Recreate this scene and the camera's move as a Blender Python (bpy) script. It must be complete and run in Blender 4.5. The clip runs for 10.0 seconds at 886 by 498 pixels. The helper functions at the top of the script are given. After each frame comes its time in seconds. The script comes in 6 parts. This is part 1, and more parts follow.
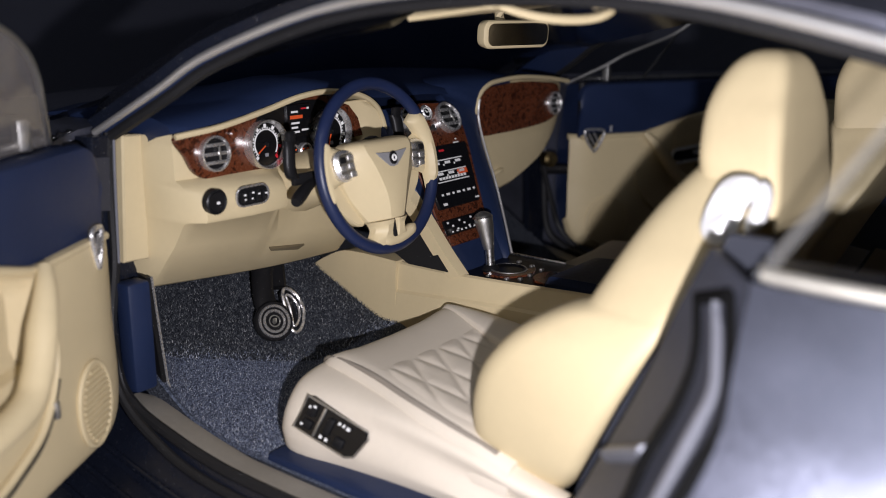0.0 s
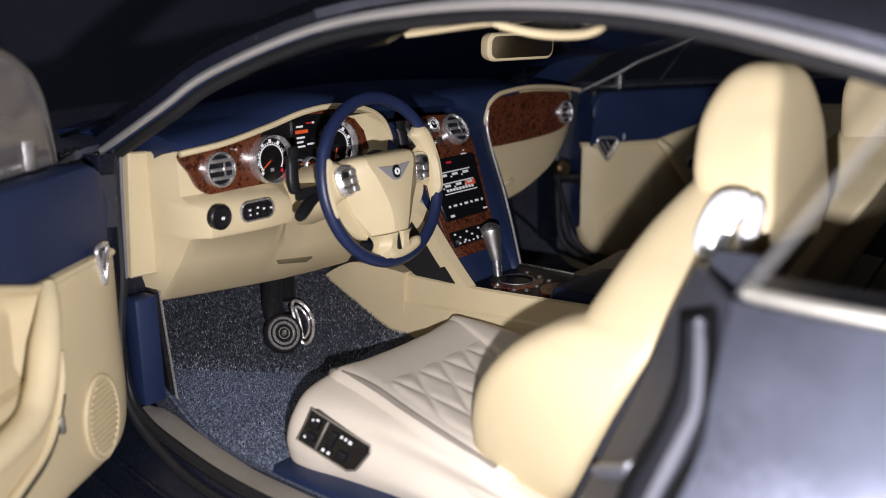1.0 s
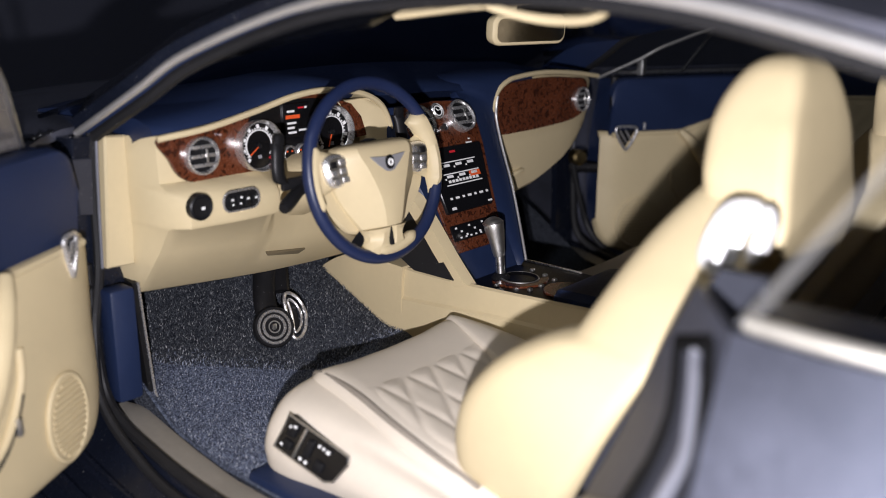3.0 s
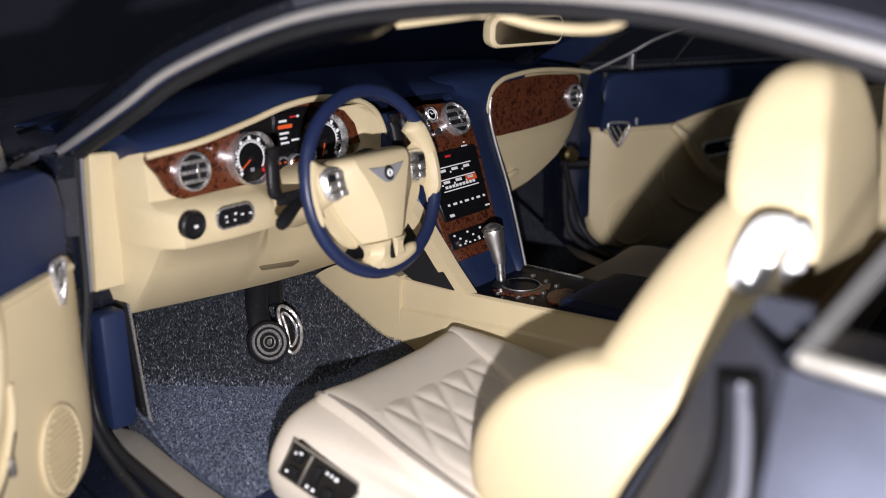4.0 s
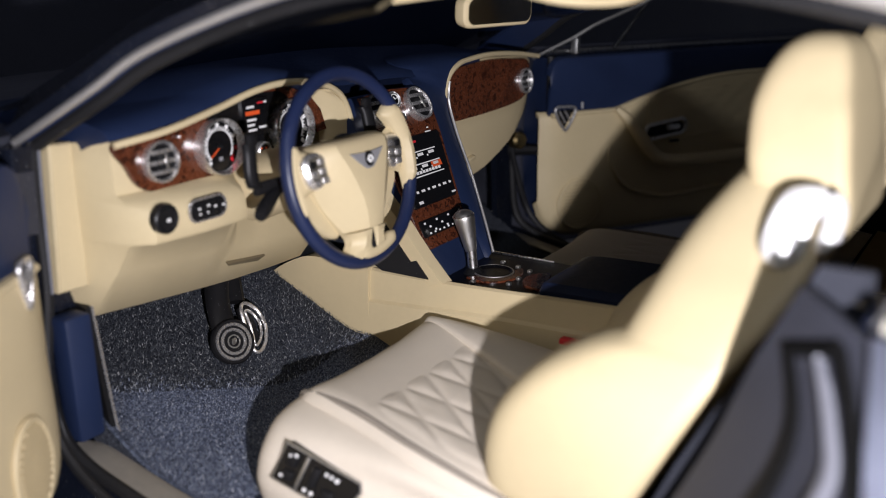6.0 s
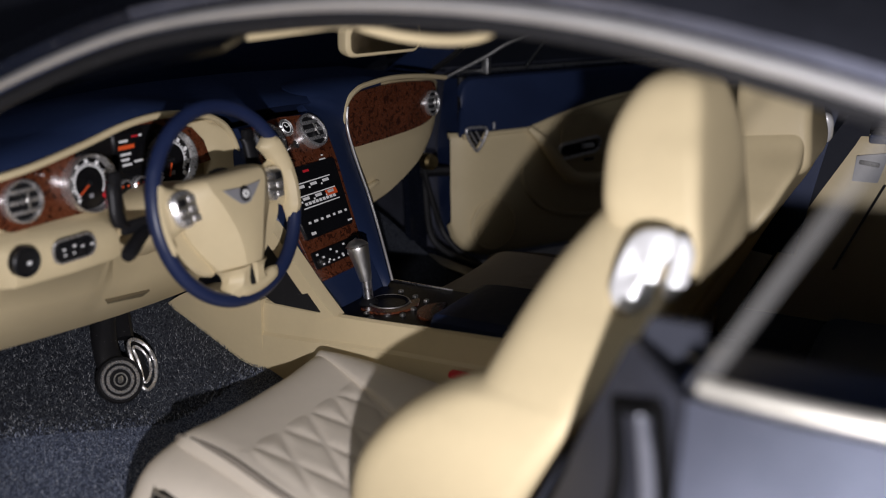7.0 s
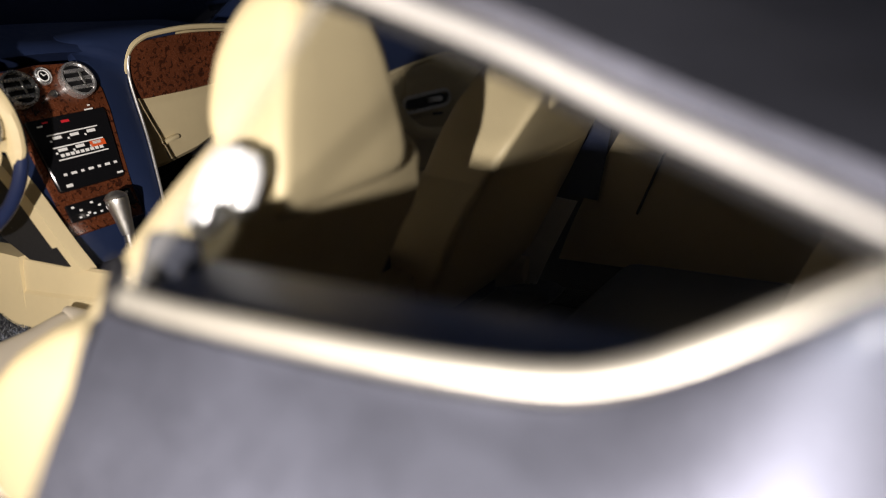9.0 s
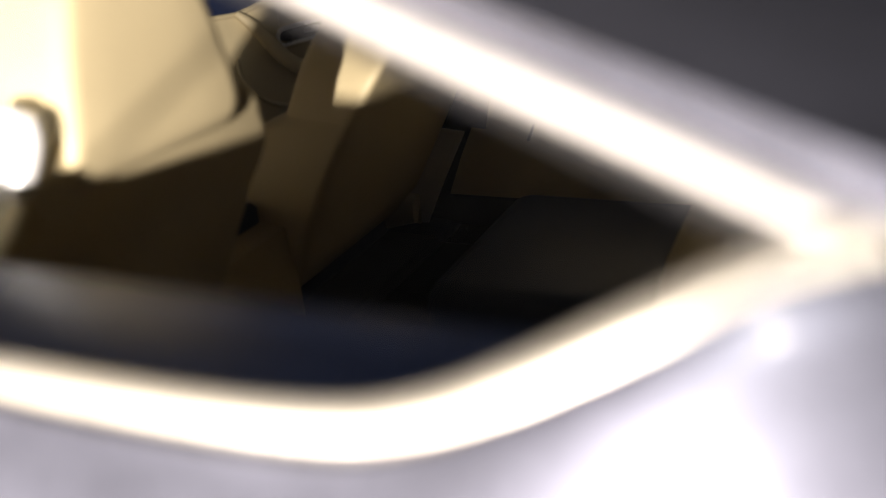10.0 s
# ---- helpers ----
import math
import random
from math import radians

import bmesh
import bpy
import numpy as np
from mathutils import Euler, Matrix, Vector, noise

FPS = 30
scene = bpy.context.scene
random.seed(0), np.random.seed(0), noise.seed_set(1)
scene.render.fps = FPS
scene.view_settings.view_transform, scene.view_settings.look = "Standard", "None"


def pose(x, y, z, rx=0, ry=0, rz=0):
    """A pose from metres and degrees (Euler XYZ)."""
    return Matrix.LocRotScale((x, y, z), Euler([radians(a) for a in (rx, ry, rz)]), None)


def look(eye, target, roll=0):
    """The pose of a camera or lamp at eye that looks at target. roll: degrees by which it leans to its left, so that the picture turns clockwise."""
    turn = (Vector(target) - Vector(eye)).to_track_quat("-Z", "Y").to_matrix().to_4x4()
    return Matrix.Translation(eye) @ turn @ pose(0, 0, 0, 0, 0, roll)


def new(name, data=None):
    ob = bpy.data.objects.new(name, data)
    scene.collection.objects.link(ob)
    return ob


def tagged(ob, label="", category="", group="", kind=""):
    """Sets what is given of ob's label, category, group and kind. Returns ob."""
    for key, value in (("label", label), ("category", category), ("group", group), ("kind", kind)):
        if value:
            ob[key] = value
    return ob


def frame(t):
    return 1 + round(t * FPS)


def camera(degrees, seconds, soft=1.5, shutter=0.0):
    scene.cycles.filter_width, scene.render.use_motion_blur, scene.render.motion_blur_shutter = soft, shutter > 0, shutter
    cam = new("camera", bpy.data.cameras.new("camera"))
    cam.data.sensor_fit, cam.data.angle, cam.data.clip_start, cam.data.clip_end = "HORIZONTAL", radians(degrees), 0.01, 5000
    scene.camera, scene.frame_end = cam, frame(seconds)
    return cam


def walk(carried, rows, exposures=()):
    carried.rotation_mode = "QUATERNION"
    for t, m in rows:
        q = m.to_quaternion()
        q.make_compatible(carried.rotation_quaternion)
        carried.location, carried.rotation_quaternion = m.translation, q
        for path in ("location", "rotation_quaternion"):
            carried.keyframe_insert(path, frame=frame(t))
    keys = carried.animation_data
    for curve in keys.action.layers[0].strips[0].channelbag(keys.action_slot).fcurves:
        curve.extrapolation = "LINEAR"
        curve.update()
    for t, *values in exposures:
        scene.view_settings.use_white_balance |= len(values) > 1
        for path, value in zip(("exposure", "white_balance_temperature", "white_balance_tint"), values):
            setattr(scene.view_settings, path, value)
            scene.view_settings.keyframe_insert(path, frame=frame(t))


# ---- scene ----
# A parked coupe with open doors, seen through the driver's door opening.
S = 1.0
cam = camera(51.3, 10.0, soft=0.95)
cam.data.dof.use_dof = True
cam.data.dof.focus_distance = 1.95 * S
cam.data.dof.aperture_fstop = 1.6
PATH = [
    (0, (-1.693, -1.157, 1.148), (-0.155, 0.018, 0.642), 0.2),
    (0.5, (-1.694, -1.184, 1.174), (-0.167, 0.009, 0.68), -0.2),
    (1, (-1.664, -1.199, 1.166), (-0.165, 0.028, 0.669), -0.7),
    (1.5, (-1.629, -1.29, 1.167), (-0.178, -0.009, 0.661), -0.6),
    (2, (-1.6, -1.32, 1.162), (-0.17, -0.019, 0.649), -0.1),
    (2.5, (-1.561, -1.253, 1.161), (-0.125, 0.036, 0.635), 0.3),
    (4, (-1.516, -1.091, 1.199), (-0.037, 0.129, 0.629), -0.7),
    (4.5, (-1.534, -1.067, 1.196), (-0.034, 0.127, 0.626), -1.0),
    (5, (-1.58, -1.002, 1.18), (-0.045, 0.147, 0.611), -0.7),
    (6.3, (-1.547, -0.942, 1.174), (0.085, 0.055, 0.59), -0.7),
    (6.5, (-1.512, -0.946, 1.185), (0.137, 0.026, 0.605), -0.7),
    (7, (-1.461, -1.029, 1.208), (0.195, -0.065, 0.635), -0.9),
    (7.5, (-1.468, -1.132, 1.229), (0.165, -0.128, 0.661), -1.4),
    (8, (-1.412, -1.214, 1.17), (0.213, -0.194, 0.605), -2.0),
    (8.5, (-1.328, -1.28, 1.154), (0.301, -0.277, 0.57), -1.8),
    (9, (-1.191, -1.388, 1.115), (0.404, -0.459, 0.519), -2.2),
    (9.5, (-1.084, -1.354, 1.083), (0.578, -0.48, 0.393), -3.4),
    (10, (-1.033, -1.387, 1.095), (0.633, -0.597, 0.32), -4.9),
]
walk(cam, [(t, look(Vector(eye) * S, Vector(target) * S, roll)) for t, eye, target, roll in PATH],
     exposures=[(0.0, -0.1, 6300, 14), (0.5, 0.2, 6300, 14), (1.0, 0.1, 6300, 14), (1.5, 0.02, 6300, 14), (2.0, 0.02, 6300, 14), (2.5, 0.12, 6300, 14), (4.0, 0.36, 6300, 14), (5.0, 0.42, 6300, 14), (6.5, -0.12, 6300, 14), (7.5, -0.65, 6400, 12), (8.3, -0.7, 6500, 10), (9.0, 0.5, 7300, 11), (9.5, 0.8, 7300, 11), (10.0, 1.36, 7700, 12)])

# ---- light ----
world = bpy.data.worlds.new("room_dark")
scene.world = world
world.use_nodes = True
world.node_tree.nodes["Background"].inputs[0].default_value = (0.75, 0.85, 1.0, 1)
world.node_tree.nodes["Background"].inputs[1].default_value = 0.1
lamp = new("lamp", bpy.data.lights.new("lamp", "SPOT"))
lamp.matrix_world = look(Vector((-1.54, -1.12, 0.98)) * S, Vector((0.0, -0.28, 0.78)) * S)
lamp.data.energy = 124.0 * S * S
lamp.data.spot_size = radians(138)
lamp.data.spot_blend = 1.0
lamp.data.shadow_soft_size = 0.014 * S
lamp.data.color = (1.0, 0.97, 1.0)
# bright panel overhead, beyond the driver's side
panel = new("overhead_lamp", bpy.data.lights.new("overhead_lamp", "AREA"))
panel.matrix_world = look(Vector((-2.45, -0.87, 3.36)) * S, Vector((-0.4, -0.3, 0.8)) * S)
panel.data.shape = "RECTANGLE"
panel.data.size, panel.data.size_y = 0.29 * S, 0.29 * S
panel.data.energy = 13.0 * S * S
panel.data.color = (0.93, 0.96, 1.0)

# ---- materials ----
def mat(name, color, rough=0.5, metal=0.0, var=0.0, scale=40.0, bump=0.0, bscale=400.0, coat=0.0, stain=None, spec=0.5, dust=0.0):
    """A surface with colour variation at a coarse and a fine scale and a fine relief. scale: patches per full-size metre."""
    m = bpy.data.materials.new(name)
    m.use_nodes = True
    nt = m.node_tree
    b = nt.nodes["Principled BSDF"]
    b.inputs["Roughness"].default_value = rough
    b.inputs["Metallic"].default_value = metal
    b.inputs["Coat Weight"].default_value = coat
    b.inputs["Coat Roughness"].default_value = 0.08
    b.inputs["Specular IOR Level"].default_value = spec
    tc = nt.nodes.new("ShaderNodeTexCoord")

    def noise_node(sc, detail=3.0):
        n = nt.nodes.new("ShaderNodeTexNoise")
        n.inputs["Scale"].default_value = sc / S
        n.inputs["Detail"].default_value = detail
        nt.links.new(tc.outputs["Object"], n.inputs["Vector"])
        return n

    c = (*color, 1)
    if var or stain:
        n1 = noise_node(scale * 0.25)
        n2 = noise_node(scale * 4)
        mx = nt.nodes.new("ShaderNodeMath")
        mx.operation = "MULTIPLY_ADD"
        mx.inputs[1].default_value = 0.35
        nt.links.new(n2.outputs["Fac"], mx.inputs[0])
        nt.links.new(n1.outputs["Fac"], mx.inputs[2])
        ramp = nt.nodes.new("ShaderNodeValToRGB")
        e = ramp.color_ramp.elements
        e[0].position, e[1].position = 0.35, 1.0
        dark = stain or tuple(v * (1 - var) for v in color)
        light = tuple(min(1, v * (1 + var)) for v in color)
        e[0].color, e[1].color = (*dark, 1), (*light, 1)
        nt.links.new(mx.outputs[0], ramp.inputs[0])
        nt.links.new(ramp.outputs[0], b.inputs["Base Color"])
        rr = nt.nodes.new("ShaderNodeMapRange")
        rr.inputs["To Min"].default_value = max(0, rough - 0.08)
        rr.inputs["To Max"].default_value = min(1, rough + 0.1)
        nt.links.new(n2.outputs["Fac"], rr.inputs[0])
        nt.links.new(rr.outputs[0], b.inputs["Roughness"])
    else:
        b.inputs["Base Color"].default_value = c
    if dust:
        n4 = noise_node(420, 1.0)
        dr = nt.nodes.new("ShaderNodeValToRGB")
        dr.color_ramp.elements[0].position, dr.color_ramp.elements[1].position = 0.775, 0.80
        nt.links.new(n4.outputs["Fac"], dr.inputs[0])
        dm = nt.nodes.new("ShaderNodeMix")
        dm.data_type = "RGBA"
        nt.links.new(dr.outputs[0], dm.inputs[0])
        nt.links.new(b.inputs["Base Color"].links[0].from_socket, dm.inputs[6])
        dm.inputs[7].default_value = (dust, dust, dust, 1)
        nt.links.new(dm.outputs[2], b.inputs["Base Color"])
    if bump:
        n3 = noise_node(bscale, 2.0)
        bp = nt.nodes.new("ShaderNodeBump")
        bp.inputs["Strength"].default_value = bump
        bp.inputs["Distance"].default_value = 0.004 * S
        nt.links.new(n3.outputs["Fac"], bp.inputs["Height"])
        nt.links.new(bp.outputs[0], b.inputs["Normal"])
    return m


BEIGE = mat("beige_plastic", (0.575, 0.478, 0.288), 0.5, var=0.06, scale=20, bump=0.05, bscale=300, spec=0.35)
CREAM = mat("cream_leather", (0.64, 0.575, 0.47), 0.55, var=0.05, scale=25, bump=0.08, bscale=350, spec=0.3)
BLUE = mat("navy_plastic", (0.013, 0.023, 0.062), 0.45, var=0.15, scale=20, bump=0.05, bscale=300, spec=0.3)
RIMBLUE = mat("navy_wheel_paint", (0.012, 0.020, 0.060), 0.38, var=0.15, scale=30, bump=0.03, spec=0.4)
BLACK = mat("black_plastic", (0.009, 0.009, 0.010), 0.4, var=0.2, scale=30, spec=0.25, dust=0.5)
RUBBER = mat("black_rubber", (0.012, 0.012, 0.013), 0.55, var=0.2, scale=30, spec=0.3, dust=0.5)
PAINT = mat("metallic_blue_paint", (0.212, 0.224, 0.285), 0.39, 0.93, var=0.3, scale=36, bump=0.02, bscale=900, coat=0.3, dust=0.5)
CHROME = mat("chrome", (0.85, 0.84, 0.82), 0.28, 1.0, var=0.05)
SATIN = mat("satin_silver", (0.66, 0.65, 0.62), 0.4, 1.0, var=0.08, scale=50)
BRIGHT = mat("bright_silver", (0.82, 0.78, 0.68), 0.42, 0.9, var=0.06, scale=50)
RAILSILVER = mat("roof_strip_silver", (0.74, 0.72, 0.69), 0.46, 0.85, var=0.06, scale=50)
SILVER = mat("silver_plating", (0.82, 0.81, 0.8), 0.27, 0.86, var=0.04)
BEZEL = mat("polished_plating", (0.84, 0.84, 0.83), 0.38, 0.3, var=0.04)
STEEL = mat("brushed_scuff_steel", (0.27, 0.25, 0.215), 0.5, 0.35, var=0.2, scale=30, bump=0.1)
WHITE = mat("white_print", (0.8, 0.8, 0.78), 0.5)
ORANGE = mat("orange_print", (0.75, 0.1, 0.02), 0.5)
RED = mat("red_print", (0.6, 0.02, 0.03), 0.45)
GREY = mat("grey_print", (0.25, 0.25, 0.26), 0.4)
SCREEN = mat("screen_black", (0.006, 0.006, 0.007), 0.2)
GLOSSBLACK = mat("piano_black", (0.004, 0.004, 0.005), 0.3, var=0.2, scale=40, spec=0.25, dust=0.6)
SILLBLACK = mat("blue_black_paint", (0.007, 0.009, 0.016), 0.24, var=0.25, scale=30, bump=0.05, bscale=200, spec=0.45, dust=0.5)
SEALGLOSS = mat("glossy_black_seal", (0.010, 0.010, 0.012), 0.16, var=0.2, scale=60, bump=0.3, bscale=120, spec=0.6, dust=0.4)
GAP = mat("deep_gap_black", (0.004, 0.004, 0.004), 0.9, var=0.1, spec=0.05)
BEAD = mat("pale_grey_bead_paint", (0.165, 0.17, 0.195), 0.45, 0.3, var=0.25, scale=30)
JAMB = mat("grey_jamb_paint", (0.034, 0.036, 0.047), 0.45, 0.2, var=0.2, scale=30, dust=0.5)
TABLE = mat("pale_floor", (0.62, 0.62, 0.63), 0.8, var=0.05, scale=3, bump=0.1, bscale=60)
WALLS = mat("dark_wall", (0.12, 0.13, 0.175), 0.9, var=0.1, scale=0.5)
BOUNCE = mat("pale_bounce_paint", (0.75, 0.75, 0.76), 0.9, var=0.05, scale=0.5)
HEADLINER = mat("dark_headliner", (0.012, 0.014, 0.022), 0.85, var=0.1, bump=0.1)
BELTGREY = mat("grey_belt", (0.75, 0.75, 0.78), 0.6, var=0.08, scale=60)
BRASS = mat("brass", (0.55, 0.42, 0.2), 0.3, 1.0)


def burl():
    m = mat("burl_walnut", (0.108, 0.031, 0.013), 0.25, var=0.35, scale=60, coat=0.4)
    nt = m.node_tree
    b = nt.nodes["Principled BSDF"]
    tc = nt.nodes["Texture Coordinate"]
    n = nt.nodes.new("ShaderNodeTexNoise")
    n.inputs["Scale"].default_value = 88 / S
    n.inputs["Detail"].default_value = 4
    n.inputs["Distortion"].default_value = 0.7
    nt.links.new(tc.outputs["Object"], n.inputs["Vector"])
    r = nt.nodes.new("ShaderNodeValToRGB")
    e = r.color_ramp.elements
    e[0].position, e[1].position = 0.53, 0.59
    e[0].color, e[1].color = (0, 0, 0, 1), (1, 1, 1, 1)
    nt.links.new(n.outputs["Fac"], r.inputs[0])
    mix = nt.nodes.new("ShaderNodeMix")
    mix.data_type = "RGBA"
    old = b.inputs["Base Color"].links[0].from_socket
    nt.links.new(r.outputs[0], mix.inputs[0])
    nt.links.new(old, mix.inputs[6])
    mix.inputs[7].default_value = (0.040, 0.011, 0.005, 1)
    nt.links.new(mix.outputs[2], b.inputs["Base Color"])
    return m


def flock(name, dark, light):
    m = mat(name, dark, 0.9, spec=0.2)
    nt = m.node_tree
    b = nt.nodes["Principled BSDF"]
    tc = nt.nodes["Texture Coordinate"]
    v = nt.nodes.new("ShaderNodeTexNoise")
    v.inputs["Scale"].default_value = 300 / S
    v.inputs["Detail"].default_value = 2
    nt.links.new(tc.outputs["Object"], v.inputs["Vector"])
    r = nt.nodes.new("ShaderNodeValToRGB")
    e = r.color_ramp.elements
    e[0].position, e[1].position = 0.38, 0.72
    e[0].color, e[1].color = (*dark, 1), (*light, 1)
    nt.links.new(v.outputs["Fac"], r.inputs[0])
    nt.links.new(r.outputs[0], b.inputs["Base Color"])
    bp = nt.nodes.new("ShaderNodeBump")
    bp.inputs["Strength"].default_value = 0.9
    bp.inputs["Distance"].default_value = 0.006 * S
    nt.links.new(v.outputs["Fac"], bp.inputs["Height"])
    nt.links.new(bp.outputs[0], b.inputs["Normal"])
    return m


def fibre(name, stops):
    """Fibres of mixed shades, each of one shade."""
    m = mat(name, stops[0][1], 0.6, spec=0.4)
    nt = m.node_tree
    g = nt.nodes.new("ShaderNodeNewGeometry")
    r = nt.nodes.new("ShaderNodeValToRGB")
    e = r.color_ramp.elements
    while len(e) < len(stops):
        e.new(0.5)
    for k, (p, c) in zip(e, stops):
        k.position, k.color = p, (*c, 1)
    nt.links.new(g.outputs["Random Per Island"], r.inputs[0])
    nt.links.new(r.outputs[0], nt.nodes["Principled BSDF"].inputs["Base Color"])
    return m


def clear(name, tint, rough=0.02, haze=0.0, gloss=0.5):
    m = bpy.data.materials.new(name)
    m.use_nodes = True
    nt = m.node_tree
    out = nt.nodes["Material Output"]
    nt.nodes.remove(nt.nodes["Principled BSDF"])
    tr = nt.nodes.new("ShaderNodeBsdfTransparent")
    tr.inputs[0].default_value = (*tint, 1)
    gl = nt.nodes.new("ShaderNodeBsdfGlossy")
    gl.inputs["Roughness"].default_value = rough
    lw = nt.nodes.new("ShaderNodeLayerWeight")
    lw.inputs[0].default_value = 0.5
    pw = nt.nodes.new("ShaderNodeMath")
    pw.operation = "POWER"
    pw.inputs[1].default_value = 4.0 if gloss < 0.6 else 2.5
    nt.links.new(lw.outputs["Facing"], pw.inputs[0])
    fr = nt.nodes.new("ShaderNodeMath")
    fr.operation = "MULTIPLY_ADD"
    fr.inputs[1].default_value = gloss
    fr.inputs[2].default_value = 0.035
    nt.links.new(pw.outputs[0], fr.inputs[0])
    mx = nt.nodes.new("ShaderNodeMixShader")
    nt.links.new(fr.outputs[0], mx.inputs[0])
    nt.links.new(tr.outputs[0], mx.inputs[1])
    nt.links.new(gl.outputs[0], mx.inputs[2])
    if haze:
        df = nt.nodes.new("ShaderNodeBsdfDiffuse")
        df.inputs[0].default_value = (0.5, 0.46, 0.43, 1)
        m2 = nt.nodes.new("ShaderNodeMixShader")
        m2.inputs[0].default_value = haze
        nt.links.new(mx.outputs[0], m2.inputs[1])
        nt.links.new(df.outputs[0], m2.inputs[2])
        nt.links.new(m2.outputs[0], out.inputs[0])
        return m
    nt.links.new(mx.outputs[0], out.inputs[0])
    return m


def frosted(name, tint, through_share):
    """A milky strip that lets part of the light pass."""
    m = mat(name, tint, 0.4, var=0.05, spec=0.5)
    nt = m.node_tree
    tr = nt.nodes.new("ShaderNodeBsdfTransparent")
    mx = nt.nodes.new("ShaderNodeMixShader")
    mx.inputs[0].default_value = through_share
    nt.links.new(nt.nodes["Principled BSDF"].outputs[0], mx.inputs[1])
    nt.links.new(tr.outputs[0], mx.inputs[2])
    nt.links.new(mx.outputs[0], nt.nodes["Material Output"].inputs[0])
    return m


WOOD = burl()
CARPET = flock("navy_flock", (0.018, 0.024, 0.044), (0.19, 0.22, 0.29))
# darker copy of the flock, with the footwell's shade in its colour
TOECARPET = flock("shaded_flock", (0.009, 0.011, 0.017), (0.075, 0.083, 0.10))
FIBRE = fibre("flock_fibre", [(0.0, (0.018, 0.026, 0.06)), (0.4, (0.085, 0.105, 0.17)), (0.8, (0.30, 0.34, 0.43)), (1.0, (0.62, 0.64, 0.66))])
TOEFIBRE = fibre("shaded_flock_fibre", [(0.0, (0.010, 0.013, 0.020)), (0.6, (0.040, 0.046, 0.058)), (0.88, (0.13, 0.14, 0.15)), (1.0, (0.40, 0.41, 0.42))])
EDGEGLASS = frosted("frosted_glass_edge", (0.30, 0.295, 0.28), 0.87)
GLASS = clear("window_glass", (0.86, 0.87, 0.88), 0.025)
# driver's pane, mixed with a small grey-brown diffuse share
HAZYGLASS = clear("hazy_window_glass", (0.86, 0.86, 0.86), 0.05, 0.12)
SMOKED = clear("smoked_glass", (0.25, 0.27, 0.32), 0.12, 0.0, 0.9)
MIRROR = mat("mirror_silver", (0.5, 0.48, 0.46), 0.12, 1.0, var=0.1)

# ---- building blocks ----
BASE = {}


def thing(name, base, label, category, group="", kind=""):
    """An Empty at the thing's base, which parents its parts."""
    ob = new(name)
    ob.empty_display_size = 0.05 * S
    ob.location = Vector(base) * S
    BASE[ob] = Vector(base)
    return tagged(ob, label, category, group, kind)


def finish(name, bm, material, base, smooth):
    for v in bm.verts:
        v.co = (v.co - base) * S
    bmesh.ops.recalc_face_normals(bm, faces=bm.faces)
    me = bpy.data.meshes.new(name)
    bm.to_mesh(me)
    bm.free()
    me.materials.append(material)
    if smooth:
        me.polygons.foreach_set("use_smooth", [True] * len(me.polygons))
        me.set_sharp_from_angle(angle=radians(smooth))
    return new(name, me)


def part(name, bm, material, parent, label="", smooth=38):
    ob = finish(name, bm, material, BASE[parent], smooth)
    ob.parent = parent
    BASE[ob] = BASE[parent]
    return tagged(ob, label)


def solid(name, bm, material, base, label, category, kind="", group="", smooth=38):
    ob = finish(name, bm, material, Vector(base), smooth)
    ob.location = Vector(base) * S
    BASE[ob] = Vector(base)
    return tagged(ob, label, category, group, kind)


def curve(points, n, closed=False):
    """n points along a smooth line through the given ones."""
    p = np.array(points, float)
    k = len(p)
    out = []
    segs = k if closed else k - 1
    for u in np.linspace(0, segs, n, endpoint=not closed):
        i = min(int(u), segs - 1)
        f = u - i
        if closed:
            a, b, c, d = p[(i - 1) % k], p[i % k], p[(i + 1) % k], p[(i + 2) % k]
        else:
            b, c = p[i], p[i + 1]
            a = p[i - 1] if i else 2 * b - c
            d = p[i + 2] if i + 2 < k else 2 * c - b
        out.append(0.5 * (2 * b + (c - a) * f + (2 * a - 5 * b + 4 * c - d) * f**2 + (3 * b - a - 3 * c + d) * f**3))
    return np.array(out)


def loft(bm, rings, closed=True, caps=True):
    vs = [[bm.verts.new(p) for p in r] for r in rings]
    n = len(vs[0])
    for a, b in zip(vs, vs[1:]):
        for i in range(n if closed else n - 1):
            j = (i + 1) % n
            bm.faces.new((a[i], a[j], b[j], b[i]))
    if caps and closed:
        bm.faces.new(vs[0])
        bm.faces.new(list(reversed(vs[-1])))
    return bm


def smooth_loft(bm, rings, n_along, n_round=0, closed=True, caps=True):
    """A loft through rings, made dense and smooth along (and, if n_round, around)."""
    r = np.array(rings, float)
    if n_round:
        r = np.array([curve(q, n_round, closed) for q in r])
    dense = np.array([curve(r[:, i], n_along) for i in range(r.shape[1])]).transpose(1, 0, 2)
    return loft(bm, dense, closed, caps)


